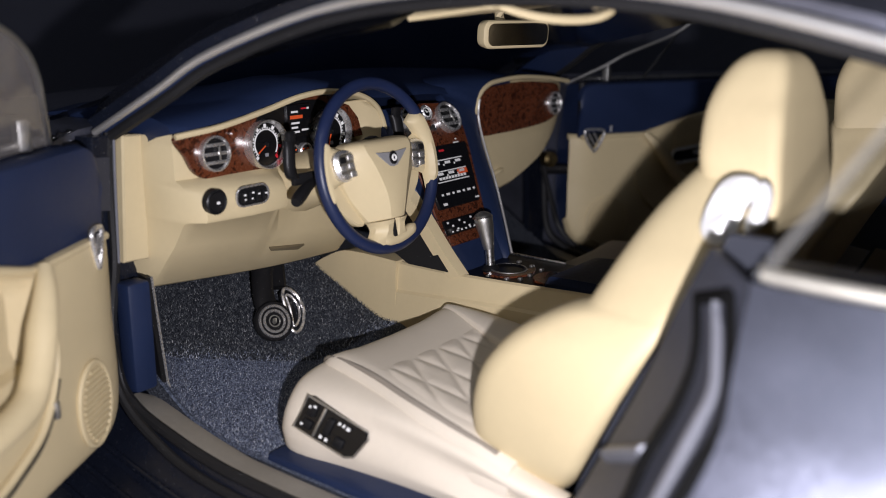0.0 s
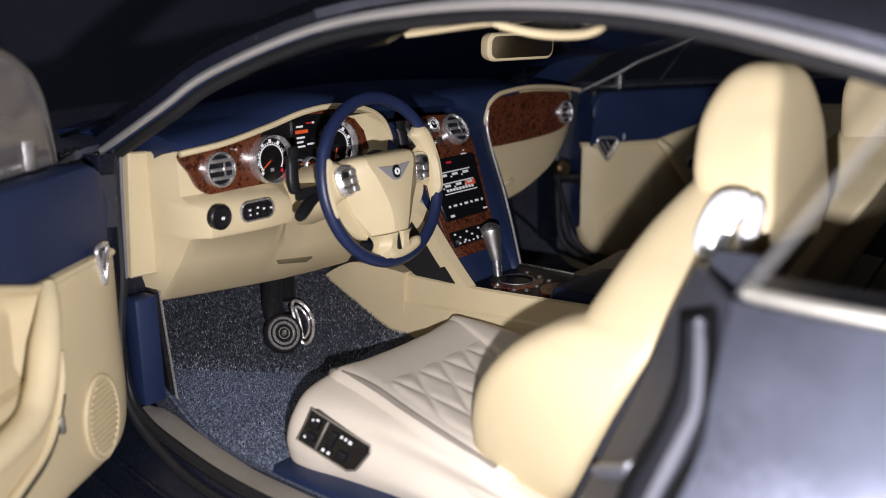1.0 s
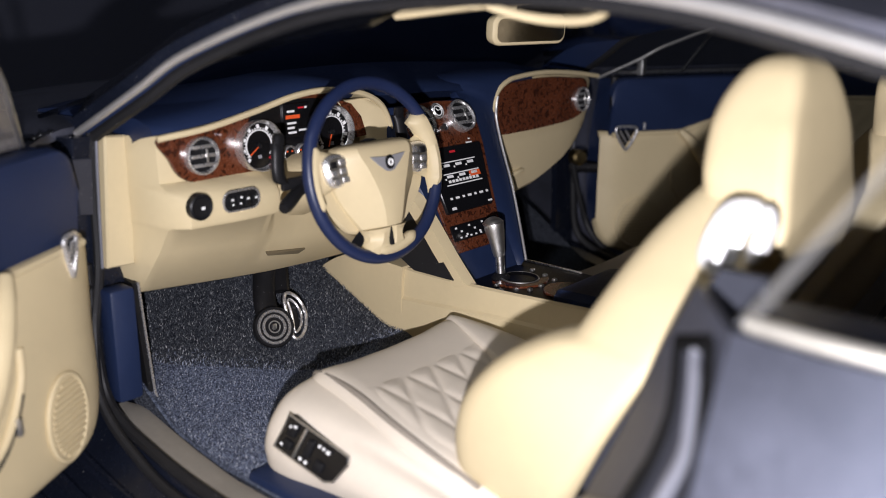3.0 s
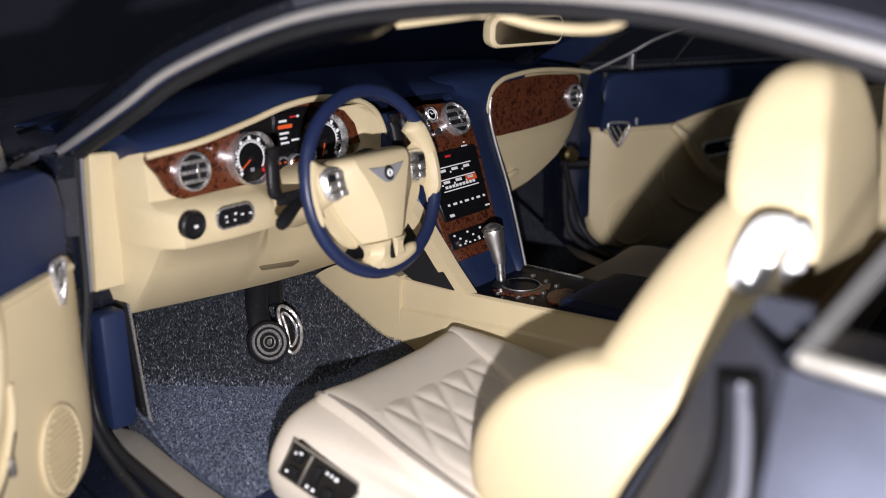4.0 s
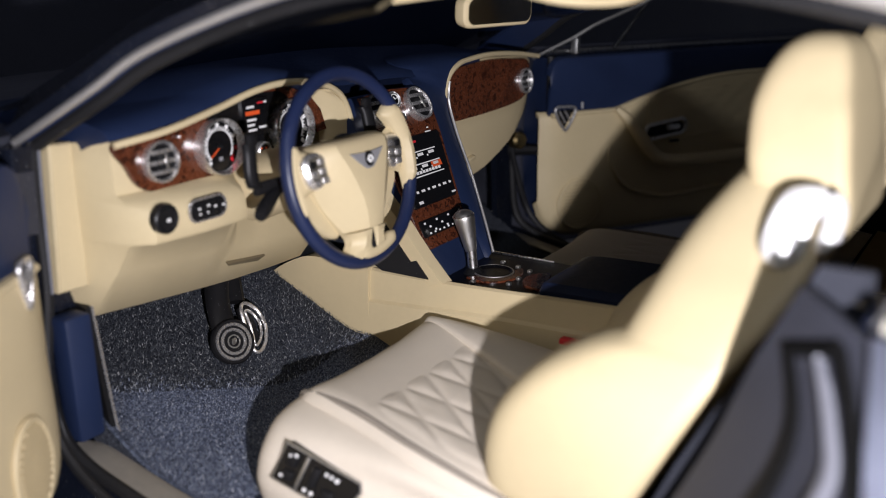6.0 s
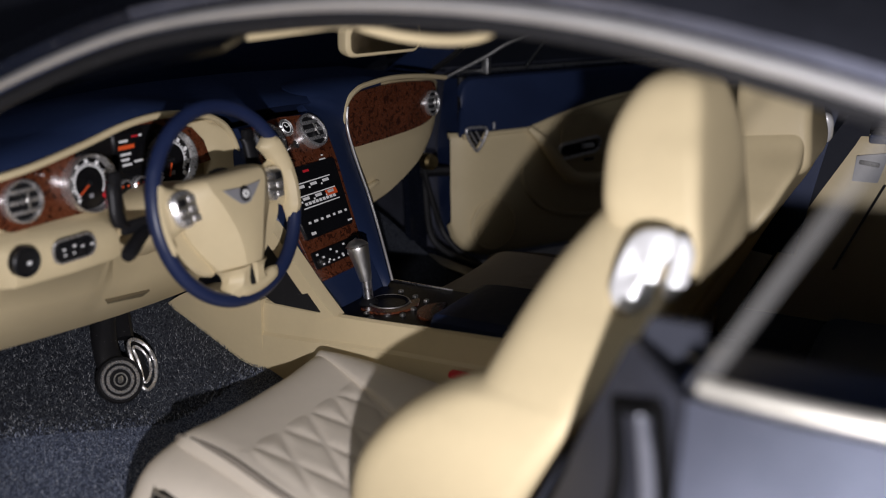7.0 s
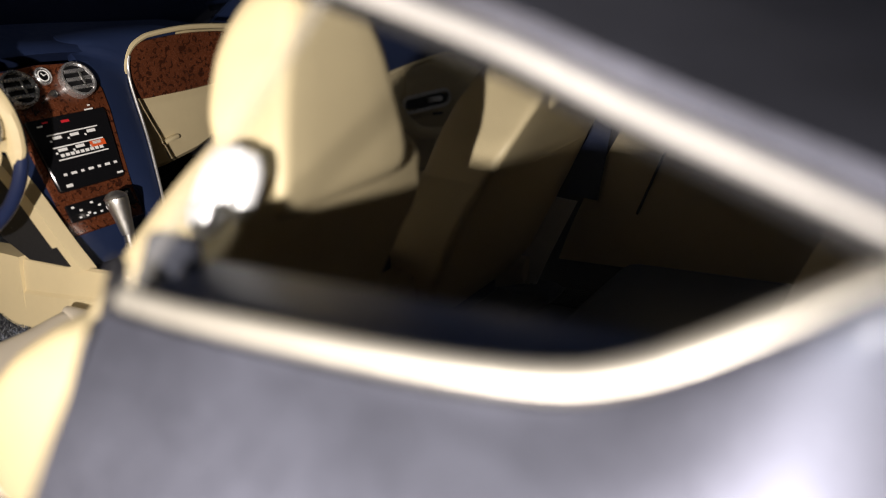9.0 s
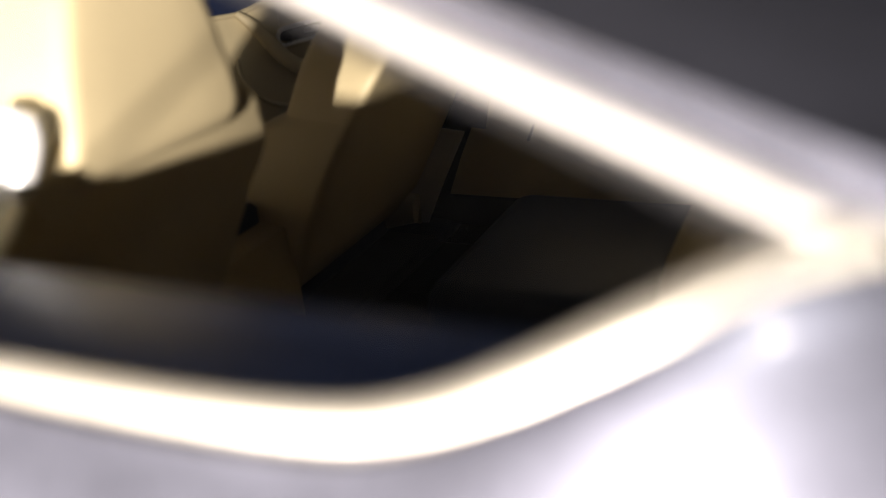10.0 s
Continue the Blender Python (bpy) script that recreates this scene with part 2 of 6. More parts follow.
def slab(bm, rows, thick, n_u=0, n_v=0):
    """A sheet of rows of points with a thickness along its own normal."""
    r = np.array(rows, float)
    if n_u:
        r = np.array([curve(q, n_u) for q in r])
    if n_v:
        r = np.array([curve(r[:, i], n_v) for i in range(r.shape[1])]).transpose(1, 0, 2)
    du, dv = np.gradient(r, axis=1), np.gradient(r, axis=0)
    nn = np.cross(du, dv)
    nn /= np.linalg.norm(nn, axis=2, keepdims=True) + 1e-9
    back = r - nn * thick
    h, w = r.shape[:2]
    A = [[bm.verts.new(p) for p in q] for q in r]
    B = [[bm.verts.new(p) for p in q] for q in back]
    for i in range(h - 1):
        for j in range(w - 1):
            bm.faces.new((A[i][j], A[i][j + 1], A[i + 1][j + 1], A[i + 1][j]))
            bm.faces.new((B[i][j], B[i + 1][j], B[i + 1][j + 1], B[i][j + 1]))
    edge = [(0, j) for j in range(w)] + [(i, w - 1) for i in range(1, h)] + [(h - 1, j) for j in range(w - 2, -1, -1)] + [(i, 0) for i in range(h - 2, 0, -1)]
    for (a, b), (c, d) in zip(edge, edge[1:] + edge[:1]):
        bm.faces.new((A[a][b], B[a][b], B[c][d], A[c][d]))
    return bm


def box(bm, centre, size, bevel=0.0, turn=None, seg=2):
    m = Matrix.Translation(centre) @ (turn or Matrix.Identity(4)) @ Matrix.Diagonal((*size, 1))
    g = bmesh.ops.create_cube(bm, size=1, matrix=m)
    if bevel:
        es = list({e for v in g["verts"] for e in v.link_edges})
        bmesh.ops.bevel(bm, geom=es, offset=bevel, segments=seg, affect="EDGES", profile=0.5)
    return bm


def basis(normal, up=(0, 0, 1)):
    n = Vector(normal).normalized()
    u = Vector(up).cross(n)
    if u.length < 1e-4:
        u = Vector((1, 0, 0))
    u.normalize()
    return u, n.cross(u), n


def lathe(bm, profile, centre, normal, n=32, up=(0, 0, 1), squash=1.0):
    """Turns (radius, height) rows round the normal at centre; squash flattens across."""
    u, v, w = basis(normal, up)
    rings = []
    for r, h in profile:
        rings.append([Vector(centre) + u * (r * math.cos(a)) + v * (r * squash * math.sin(a)) + w * h for a in np.linspace(0, 2 * math.pi, n, endpoint=False)])
    return loft(bm, rings)


def tube(bm, points, radius, n=10, closed=False, flat=1.0, up=(0, 0, 1)):
    """A bar along points; flat: its height against its width."""
    p = [Vector(q) for q in points]
    rings = []
    k = len(p)
    for i in range(k):
        d = (p[(i + 1) % k] - p[i - 1]) if closed or 0 < i < k - 1 else (p[1] - p[0] if i == 0 else p[-1] - p[-2])
        u, v, _ = basis(d, up)
        r = radius[i] if isinstance(radius, (list, tuple, np.ndarray)) else radius
        rings.append([p[i] + u * (r * math.cos(a)) + v * (r * flat * math.sin(a)) for a in np.linspace(0, 2 * math.pi, n, endpoint=False)])
    if closed:
        rings.append(rings[0])
        return loft(bm, rings, True, False)
    return loft(bm, rings)


def ring(bm, centre, normal, big, small, n=40, m=10, squash=1.0):
    u, v, w = basis(normal)
    pts = [Vector(centre) + u * (big * math.cos(a)) + v * (big * squash * math.sin(a)) for a in np.linspace(0, 2 * math.pi, n, endpoint=False)]
    vs = []
    for q in pts:
        d = (q - Vector(centre)).normalized()
        vs.append([bm.verts.new(q + d * (small * math.cos(b)) + w * (small * math.sin(b))) for b in np.linspace(0, 2 * math.pi, m, endpoint=False)])
    for i in range(n):
        for j in range(m):
            bm.faces.new((vs[i][j], vs[(i + 1) % n][j], vs[(i + 1) % n][(j + 1) % m], vs[i][(j + 1) % m]))
    return bm


def plate(bm, outline, origin, u, v, depth, bevel=0.0, rounds=0):
    """A flat piece: an outline in the plane (u, v) at origin, rising by depth along u x v, with bevelled upper edges."""
    o, u, v = Vector(origin), Vector(u).normalized(), Vector(v).normalized()
    w = u.cross(v)
    pts = curve(outline, rounds, True) if rounds else outline
    low = [o + u * a + v * b for a, b in pts]
    c = sum(low, Vector()) / len(low)
    rings = [low, [q + w * (depth - bevel) for q in low]]
    if bevel:
        rings.append([q + w * depth + (c - q).normalized() * bevel for q in low])
    return loft(bm, rings)


def round_rect(w, h, r, n=4):
    out = []
    for cx, cy, a0 in ((w / 2 - r, h / 2 - r, 0), (-w / 2 + r, h / 2 - r, 90), (-w / 2 + r, -h / 2 + r, 180), (w / 2 - r, -h / 2 + r, 270)):
        for k in range(n + 1):
            a = radians(a0 + 90 * k / n)
            out.append((cx + r * math.cos(a), cy + r * math.sin(a)))
    return out


def B():
    return bmesh.new()


X, Y, Z = Vector((1, 0, 0)), Vector((0, 1, 0)), Vector((0, 0, 1))
GROUND = 0.17

# ---- setting ----
solid("floor", box(B(), (0, 0, GROUND - 0.1), (11, 11, 0.2)), TABLE, (0, 0, GROUND - 0.2), "pale grey smooth floor under the car", "floor", "structure", smooth=0)
# Unseen south and west walls and ceiling are pale to bounce light back.
for nm, c, sz in (("wall_north", (0, 5.1, 2.17), (10.4, 0.2, 4)), ("wall_south", (0, -5.1, 2.17), (10.4, 0.2, 4)), ("wall_east", (5.1, 0, 2.17), (0.2, 10, 4)), ("wall_west", (-5.1, 0, 2.17), (0.2, 10, 4))):
    solid(nm, box(B(), c, sz), BOUNCE if nm in ("wall_south", "wall_west") else WALLS, c, "unlit room wall", "wall", "structure", smooth=0)
solid("ceiling", box(B(), (0, 0, 4.27), (10.4, 10.4, 0.2)), BOUNCE, (0, 0, 4.17), "unseen pale room ceiling that bounces light", "ceiling", "structure", smooth=0)

# ---- car body ----
RAIL = [(0.34, -0.755, 0.93), (0.20, -0.715, 1.012), (0.10, -0.685, 1.072), (-0.10, -0.635, 1.143), (-0.30, -0.605, 1.172),
        (-0.50, -0.595, 1.177), (-0.70, -0.60, 1.160), (-0.90, -0.62, 1.120), (-1.10, -0.648, 1.066), (-1.22, -0.67, 1.024), (-1.32, -0.70, 0.994), (-1.40, -0.735, 0.973)]
TRIM = [(-0.862, -0.752, 0.879), (-0.95, -0.760, 0.879), (-1.10, -0.763, 0.881), (-1.20, -0.763, 0.887), (-1.25, -0.762, 0.900), (-1.29, -0.760, 0.920), (-1.325, -0.756, 0.940), (-1.36, -0.748, 0.958), (-1.40, -0.735, 0.975)]
rail3 = [(x, y, z) for y, x, z in RAIL]
trim3 = [(x, y, z) for y, x, z in TRIM]

body = thing("coupe", (0, -0.6, GROUND), "dark metallic blue coupe with both doors open", "car")


def mirror(points):
    return [(-x, y, z) for x, y, z in points]


# roof skin, over to the other side
rows = []
for x, y, z in curve(rail3, 26):
    if y > -0.06:
        continue
    crown = 0.075 + 0.02 * math.sin(max(0, min(1, -y / 1.4)) * math.pi)
    w = -x + 0.012
    rows.append([(w * k, y, z + 0.012 + crown * (1 - abs(k) ** 2.2)) for k in np.linspace(-1, 1, 25)])
for y, w, z in ((-1.6, 0.72, 0.93), (-1.8, 0.70, 0.905), (-2.05, 0.68, 0.87)):
    rows.append([(w * k, y, z + 0.012 + 0.075 * (1 - abs(k) ** 2.2)) for k in np.linspace(-1, 1, 25)])
roof = part("roof", slab(B(), rows, 0.014), PAINT, body, "dark metallic blue roof skin")
part("headliner", slab(B(), [[(x * 0.985, y, z - 0.022) for x, y, z in r] for r in rows], 0.008), HEADLINER, body, "dark headliner")

def sill_drop(y):
    return float(np.interp(y, [-0.8, 0.02, 0.12, 0.2, 0.317, 0.42], [-0.075, -0.072, -0.058, -0.043, -0.018, 0.0]))


for side in (1, -1):
    f = (lambda p: p) if side == 1 else mirror
    # pillar from the scuttle to the roof
    r0 = curve(rail3, 40)
    fr = [q for q in r0 if q[1] > -0.2]
    rows = []
    for x, y, z in fr:
        k = max(0.0, min(1.0, (y + 0.2) / 0.54))
        d = 0.05 + 0.05 * k
        rows.append(f([(x - 0.004, y, z + 0.004), (x + 0.02, y + 0.01 * k, z + 0.016), (x + 0.065, y + d * 0.5, z + 0.03 + 0.01 * k)]))
    # Darker paint than the roof: the pillar's shade is put into its colour.
    part("front_pillar", slab(B(), rows, 0.022), SILLBLACK, body)
    part("pillar_lining", slab(B(), [[(x + side * 0.012, y, z - 0.012) for x, y, z in r] for r in rows], 0.012), BLUE, body, "navy lining of the windscreen pillar")
    # bright strip along the roof edge
    part("roof_trim", tube(B(), f([(x - 0.006, y, z) for x, y, z in curve(rail3, 60)]), [0.0078 + 0.0032 * min(1, k / 24) - 0.0035 * max(0, (k - 50) / 9) for k in range(60)], 10, flat=0.8), RAILSILVER, body, "satin silver strip along the roof edge")
    part("roof_seal", tube(B(), f([(x + 0.012, y, z - 0.016) for x, y, z in curve(rail3, 60)]), 0.011, 8), RUBBER, body, "black rubber seal")
    # quarter window: lower trim, glass and its front edge
    t3 = curve(trim3, 40)
    part("window_trim", tube(B(), f([(x - 0.004, y, z) for x, y, z in t3]), [0.0105 + 0.003 * (i / 39) ** 2 for i in range(40)], 10, flat=0.85), BRIGHT, body, "polished silver strip under the quarter window")
    # Black strip drawn for the shadow line under the trim.
    part("trim_shadow", tube(B(), f([(x - 0.013, y, z - 0.013) for x, y, z in t3]), 0.0055, 8), RUBBER, body)
    gl = []
    top = curve([q for q in rail3 if q[1] <= -0.7], 24)
    for i in range(24):
        k = i / 23
        lo = Vector(t3[int(k * 39)])
        yy = -0.985 + (-1.40 + 0.985) * k
        hi = Vector([np.interp(-yy, -top[:, 1], top[:, c]) for c in range(3)])
        gl.append(f([tuple(lo.lerp(hi, q)) for q in np.linspace(0, 1, 6)]))
    pane = part("quarter_glass", slab(B(), gl, 0.007), GLASS, body, "clear quarter window glass")
    pane.visible_shadow = False
    edge_rows = [[tuple(Vector(p) + Vector((-side * 0.003, 0.010 * k, -0.004 * k))) for k in (-1, -0.5, 0, 0.5, 1)] for p in curve(gl[0], 14)]
    part("glass_edge", slab(B(), edge_rows, 0.005), EDGEGLASS, body, "milky front edge strip of the quarter glass")
    # rear quarter panel
    rows = []
    for y, xt, zt in ((-0.865, -0.765, 0.866), (-0.95, -0.772, 0.866), (-1.1, -0.775, 0.868), (-1.2, -0.775, 0.874), (-1.25, -0.774, 0.887), (-1.30, -0.772, 0.913), (-1.345, -0.765, 0.939), (-1.41, -0.745, 0.965),
                      (-1.6, -0.73, 0.95), (-1.8, -0.71, 0.91), (-2.05, -0.69, 0.872)):
        sh = 0.035 * max(0, min(1, (-y - 0.85) / 0.5))
        rows.append(f([(xt, y, zt), (xt - 0.012, y, zt - 0.012), (-0.83 - sh, y, 0.80), (-0.88 - sh, y, 0.74), (-0.915 - sh, y, 0.66), (-0.93 - sh * 0.7, y, 0.54),
                       (-0.93, y, 0.42), (-0.91, y, 0.30), (-0.88, y, 0.24)]))
    lead = [-0.855, -0.858, -0.868, -0.877, -0.853, -0.80, -0.735, -0.665, -0.63]
    rows[0] = [(x, y, z) for (x, _, z), y in zip(rows[0], lead)]
    part("rear_quarter_panel", slab(B(), rows, -side * 0.012, 32, 30), PAINT, body, "dark metallic blue rear quarter panel")
    # door shut face behind the seat
    rin = [(-0.70, -0.782, 0.885), (-0.70, -0.745, 0.80), (-0.70, -0.713, 0.71), (-0.70, -0.664, 0.60), (-0.70, -0.622, 0.51), (-0.70, -0.582, 0.44), (-0.71, -0.53, 0.40)]
    rout = [(-0.765, -0.852, 0.868), (-0.80, -0.860, 0.83), (-0.845, -0.871, 0.78), (-0.88, -0.875, 0.735), (-0.907, -0.860, 0.68), (-0.925, -0.82, 0.58), (-0.925, -0.76, 0.47), (-0.905, -0.68, 0.37)]
    rows = [f([tuple(Vector(a).lerp(Vector(c), k)) for k in (0, 0.25, 0.5, 0.75, 1)]) for a, c in zip(curve(rin, 30), curve(rout, 30))]
    part("door_jamb", slab(B(), rows, -side * 0.015), JAMB, body, "dark grey door shut face")
    out_n = Vector((-0.66, 0.75, 0))
    along = Vector((-0.75, -0.66, 0))
    inner_groove = curve([(-0.719, -0.783, 0.829), (-0.756, -0.800, 0.792), (-0.776, -0.803, 0.762), (-0.788, -0.795, 0.727), (-0.797, -0.780, 0.689), (-0.806, -0.767, 0.655), (-0.820, -0.752, 0.60), (-0.832, -0.72, 0.53), (-0.835, -0.68, 0.45)], 40)
    outer_groove = curve([(-0.758, -0.832, 0.852), (-0.802, -0.853, 0.814), (-0.839, -0.867, 0.782), (-0.865, -0.872, 0.752), (-0.875, -0.860, 0.719), (-0.887, -0.850, 0.69), (-0.902, -0.825, 0.62), (-0.905, -0.785, 0.53), (-0.89, -0.72, 0.44)], 40)
    bead = curve([(-0.752, -0.818, 0.840), (-0.790, -0.836, 0.803), (-0.818, -0.846, 0.770), (-0.832, -0.838, 0.737), (-0.846, -0.829, 0.706), (-0.858, -0.812, 0.655), (-0.866, -0.785, 0.58)], 30)
    for line in (inner_groove, outer_groove):
        part("jamb_groove", tube(B(), f([tuple(Vector(q) + out_n * 0.003) for q in line]), 0.0068, 8), GAP, body, "black groove in the door shut face")
    part("groove_end", tube(B(), f([tuple(Vector(inner_groove[0]).lerp(Vector(outer_groove[0]), k) + out_n * 0.003) for k in (0, 0.33, 0.67, 1)]), 0.0085, 8), GAP, body)
    rows = [f([tuple(Vector(q) + along * (k * 0.0125 * min(1.0, 0.5 + i / 4)) + out_n * (0.011 - 0.006 * k * k)) for k in (-1, -0.6, 0, 0.6, 1)]) for i, q in enumerate(bead)]
    part("jamb_bead", slab(B(), rows, -side * 0.008), BEAD, body, "pale grey bead on the door shut face")
    tread = [Vector((-0.722, -0.680, 0.605)), Vector((-0.792, -0.760, 0.660))]
    rows = [f([tuple(tread[0].lerp(tread[1], k) + out_n * h + Vector((0, 0, e))) for h, e in ((0.0, 0.010), (0.010, 0.006), (0.012, 0.0), (0.004, -0.012), (0.0, -0.014))]) for k in np.linspace(0, 1, 6)]
    part("jamb_ledge", slab(B(), rows, side * 0.006), BEAD, body, "pressed ledge on the door shut face")
    part("jamb_edge", tube(B(), f([tuple(Vector(a) + Vector((0.004, -0.01, 0))) for a in curve(rout, 30)]), 0.013, 8), RUBBER, body, "black rubber edge of the door shut face")
    # sill with its steps, scuff plate and seals
    prof = [(-0.695, 0.40), (-0.70, 0.428), (-0.712, 0.435), (-0.758, 0.432), (-0.768, 0.443), (-0.785, 0.443), (-0.795, 0.425), (-0.815, 0.405), (-0.84, 0.40), (-0.85, 0.388), (-0.885, 0.383),
            (-0.895, 0.362), (-0.925, 0.35), (-0.935, 0.30), (-0.92, 0.235), (-0.70, 0.235)]
    rows = [f([(x, y, z + sill_drop(y) * (1 if z > 0.3 else 0)) for x, z in prof]) for y in np.linspace(0.42, -0.80, 40)]
    part("sill", loft(B(), rows), SILLBLACK, body, "black stepped door sill")
    rows = []
    for y in np.linspace(0.318, -0.62, 40):
        k = max(0.0, min(1.0, (0.318 - y) / 0.05))
        o = 0.712 + 0.018 * (1 - math.sqrt(max(0, 1 - (1 - k) ** 2)))
        w = 0.763 - 0.018 * (1 - math.sqrt(max(0, 1 - (1 - k) ** 2)))
        rows.append(f([(-o - (w - o) * q, y, 0.4385 + sill_drop(y) - 0.002 * (2 * q - 1) ** 6) for q in np.linspace(0, 1, 7)]))
    part("scuff_plate", slab(B(), rows, -side * 0.005), STEEL, body, "dull grey metal scuff plate on the door sill")
    for xx, zz, rr in ((-0.842, 0.402, 0.006), (-0.888, 0.384, 0.006), (-0.925, 0.352, 0.007)):
        part("sill_rib", tube(B(), f([(xx, y, zz + sill_drop(y)) for y in np.linspace(0.30, -0.66, 24)]), rr, 8), SILLBLACK, body)
    part("sill_seal", tube(B(), f(curve([(-0.775, 0.33, 0.70), (-0.775, 0.325, 0.56), (-0.775, 0.31, 0.47), (-0.777, 0.265, 0.428), (-0.777, 0.18, 0.402), (-0.777, 0.0, 0.376), (-0.777, -0.3, 0.374), (-0.777, -0.6, 0.374)], 60)), 0.011, 8), RUBBER, body, "black rubber sill seal")
    # pillar below the windscreen, with the hinge face
    rows = [f([(-0.70, y, z), (-0.765, y - 0.005, z), (-0.785, y + 0.0, z), (-0.80, y + 0.05, z), (-0.90, y + 0.07, z)]) for z, y in ((0.40, 0.335), (0.55, 0.335), (0.70, 0.34), (0.80, 0.335), (0.925, 0.325))]
    part("hinge_pillar", slab(B(), rows, -side * 0.02, 16, 12), SILLBLACK, body, "dark blue front door pillar")
    if side == 1:
        part("kick_panel", box(B(), f([(-0.738, 0.30, 0.548)])[0], (0.05, 0.045, 0.215), 0.008), BLUE, body, "navy kick panel ahead of the sill")
    part("pillar_seal", tube(B(), f(curve([(-0.742, 0.328, 0.93), (-0.748, 0.326, 0.80), (-0.756, 0.322, 0.68), (-0.785, 0.307, 0.56), (-0.80, 0.275, 0.465), (-0.803, 0.18, 0.40), (-0.805, 0.0, 0.36), (-0.805, -0.5, 0.355)], 50)), 0.009, 8), RUBBER, body, "black rubber door seal")
    # Grey strip painted for the bright gleam on the glossy seam.
    part("seam_gleam", tube(B(), f([(-0.7385, 0.318, 0.918), (-0.7425, 0.318, 0.86), (-0.7465, 0.317, 0.79), (-0.752, 0.315, 0.69)]), 0.0028, 8), BEAD, body, "thin grey line for the gleam along the door pillar seam")
    rows = [f([(x + i, y, z) for x, z in ((-0.786, 0.890 - abs(i)), (-0.752, 0.888 - abs(i)), (-0.759, 0.788 + abs(i)), (-0.781, 0.791 + abs(i)))]) for y, i in ((0.345, 0.0), (0.321, 0.0), (0.318, 0.0015))]
    part("hinge_plate", loft(B(), rows), JAMB, body, "dark grey hinge plate with dust specks", smooth=0)
    edge_pts = curve([(-0.825, 0.372, 0.918), (-0.803, 0.374, 0.925), (-0.774, 0.372, 0.927), (-0.752, 0.374, 0.923), (-0.728, 0.371, 0.926)], 24)
    part("scuttle_seal", tube(B(), f([tuple(q) for q in edge_pts]), [0.008 + 0.0022 * math.sin(i * 1.7) for i in range(24)], 10), SEALGLOSS, body, "glossy black uneven scuttle seal")
    # front wing and mirror triangle
    rows = []
    for y, xt, zt in ((0.36, -0.80, 0.93), (0.6, -0.80, 0.925), (0.9, -0.80, 0.905), (1.3, -0.78, 0.86), (1.6, -0.74, 0.80)):
        rows.append(f([(xt + 0.1, y, zt + 0.012), (xt, y, zt), (-0.88, y, zt - 0.06), (-0.93, y, 0.68), (-0.94, y, 0.5), (-0.92, y, 0.28)]))
    part("front_wing", slab(B(), rows, -side * 0.014, 20, 16), PAINT, body, "dark metallic blue front wing")

rows = [[(0.71 * k, y, z + 0.04 * (1 - abs(k) ** 2)) for k in np.linspace(-1, 1, 21)] for y, z in ((0.62, 0.935), (0.9, 0.925), (1.3, 0.88), (1.6, 0.82))]
part("bonnet", slab(B(), rows, 0.014), PAINT, body, "dark metallic blue bonnet beyond the windscreen")
rows = []
for k in np.linspace(0, 1, 8):
    rows.append([(q * (0.74 - 0.13 * k), 0.64 - 0.80 * k - 0.12 * q * q * (1 - 0.4 * k), 0.935 + 0.235 * k - 0.05 * k * k + 0.06 * (1 - q * q) * k + 0.03 * (1 - q * q)) for q in np.linspace(-1, 1, 17)])
ws = part("windscreen", slab(B(), rows, 0.008), SMOKED, body, "dark tinted windscreen glass")
ws.visible_shadow = False
part("floor_pan", box(B(), (0, -0.55, 0.29), (1.38, 2.2, 0.05), 0.01), BLACK, body)
part("underbody", box(B(), (0, -0.25, 0.215), (1.2, 3.2, 0.09), 0.02), BLACK, body)
part("rear_bulkhead", box(B(), (0, -1.72, 0.62), (1.36, 0.05, 0.62), 0.01), HEADLINER, body)

# ---- carpet ----
def bank(x, y):
    k = max(0.0, min(1.0, (x + 0.36) / 0.20))
    z = 0.366 + 0.50 * max(0.0, y - 0.20) ** 1.15 / 0.9
    e = max(0.0, min(1.0, (-0.60 - x) / 0.10))
    return z + 0.075 * k * k * (3 - 2 * k) * max(0.0, min(1.0, (y + 0.05) / 0.2)) + max(0.0, 0.066 + sill_drop(y)) * e * e


def mat_front(x):
    return 0.26 - 0.5 * (x + 0.38)


def fibres(name, parent, x0, x1, y0, y1, n, material, seed, ahead):
    """Short flock fibres standing on the carpet."""
    rng = random.Random(seed)
    vs, fs = [], []
    for i in range(n):
        x, y = rng.uniform(x0, x1), rng.uniform(y0, y1)
        if (y + rng.gauss(0, 0.02) > mat_front(x)) != ahead:
            continue
        z = bank(x, y) + 0.004
        a, l = rng.uniform(0, 6.28), rng.uniform(0.002, 0.0055)
        r = rng.uniform(0.0005, 0.0011)
        tx, ty = rng.uniform(-0.005, 0.005), rng.uniform(-0.005, 0.005)
        k = len(vs)
        for q in range(3):
            vs.append((Vector((x + r * math.cos(a + 2.1 * q), y + r * math.sin(a + 2.1 * q), z - 0.001)) - BASE[parent]) * S)
        vs.append((Vector((x + tx, y + ty, z + l)) - BASE[parent]) * S)
        fs += [(k, k + 1, k + 3), (k + 1, k + 2, k + 3), (k + 2, k, k + 3)]
    me = bpy.data.meshes.new(name)
    me.from_pydata(vs, [], fs)
    me.materials.append(material)
    ob = new(name, me)
    ob.parent = parent
    BASE[ob] = BASE[parent]
    return tagged(ob, kind="stuff")


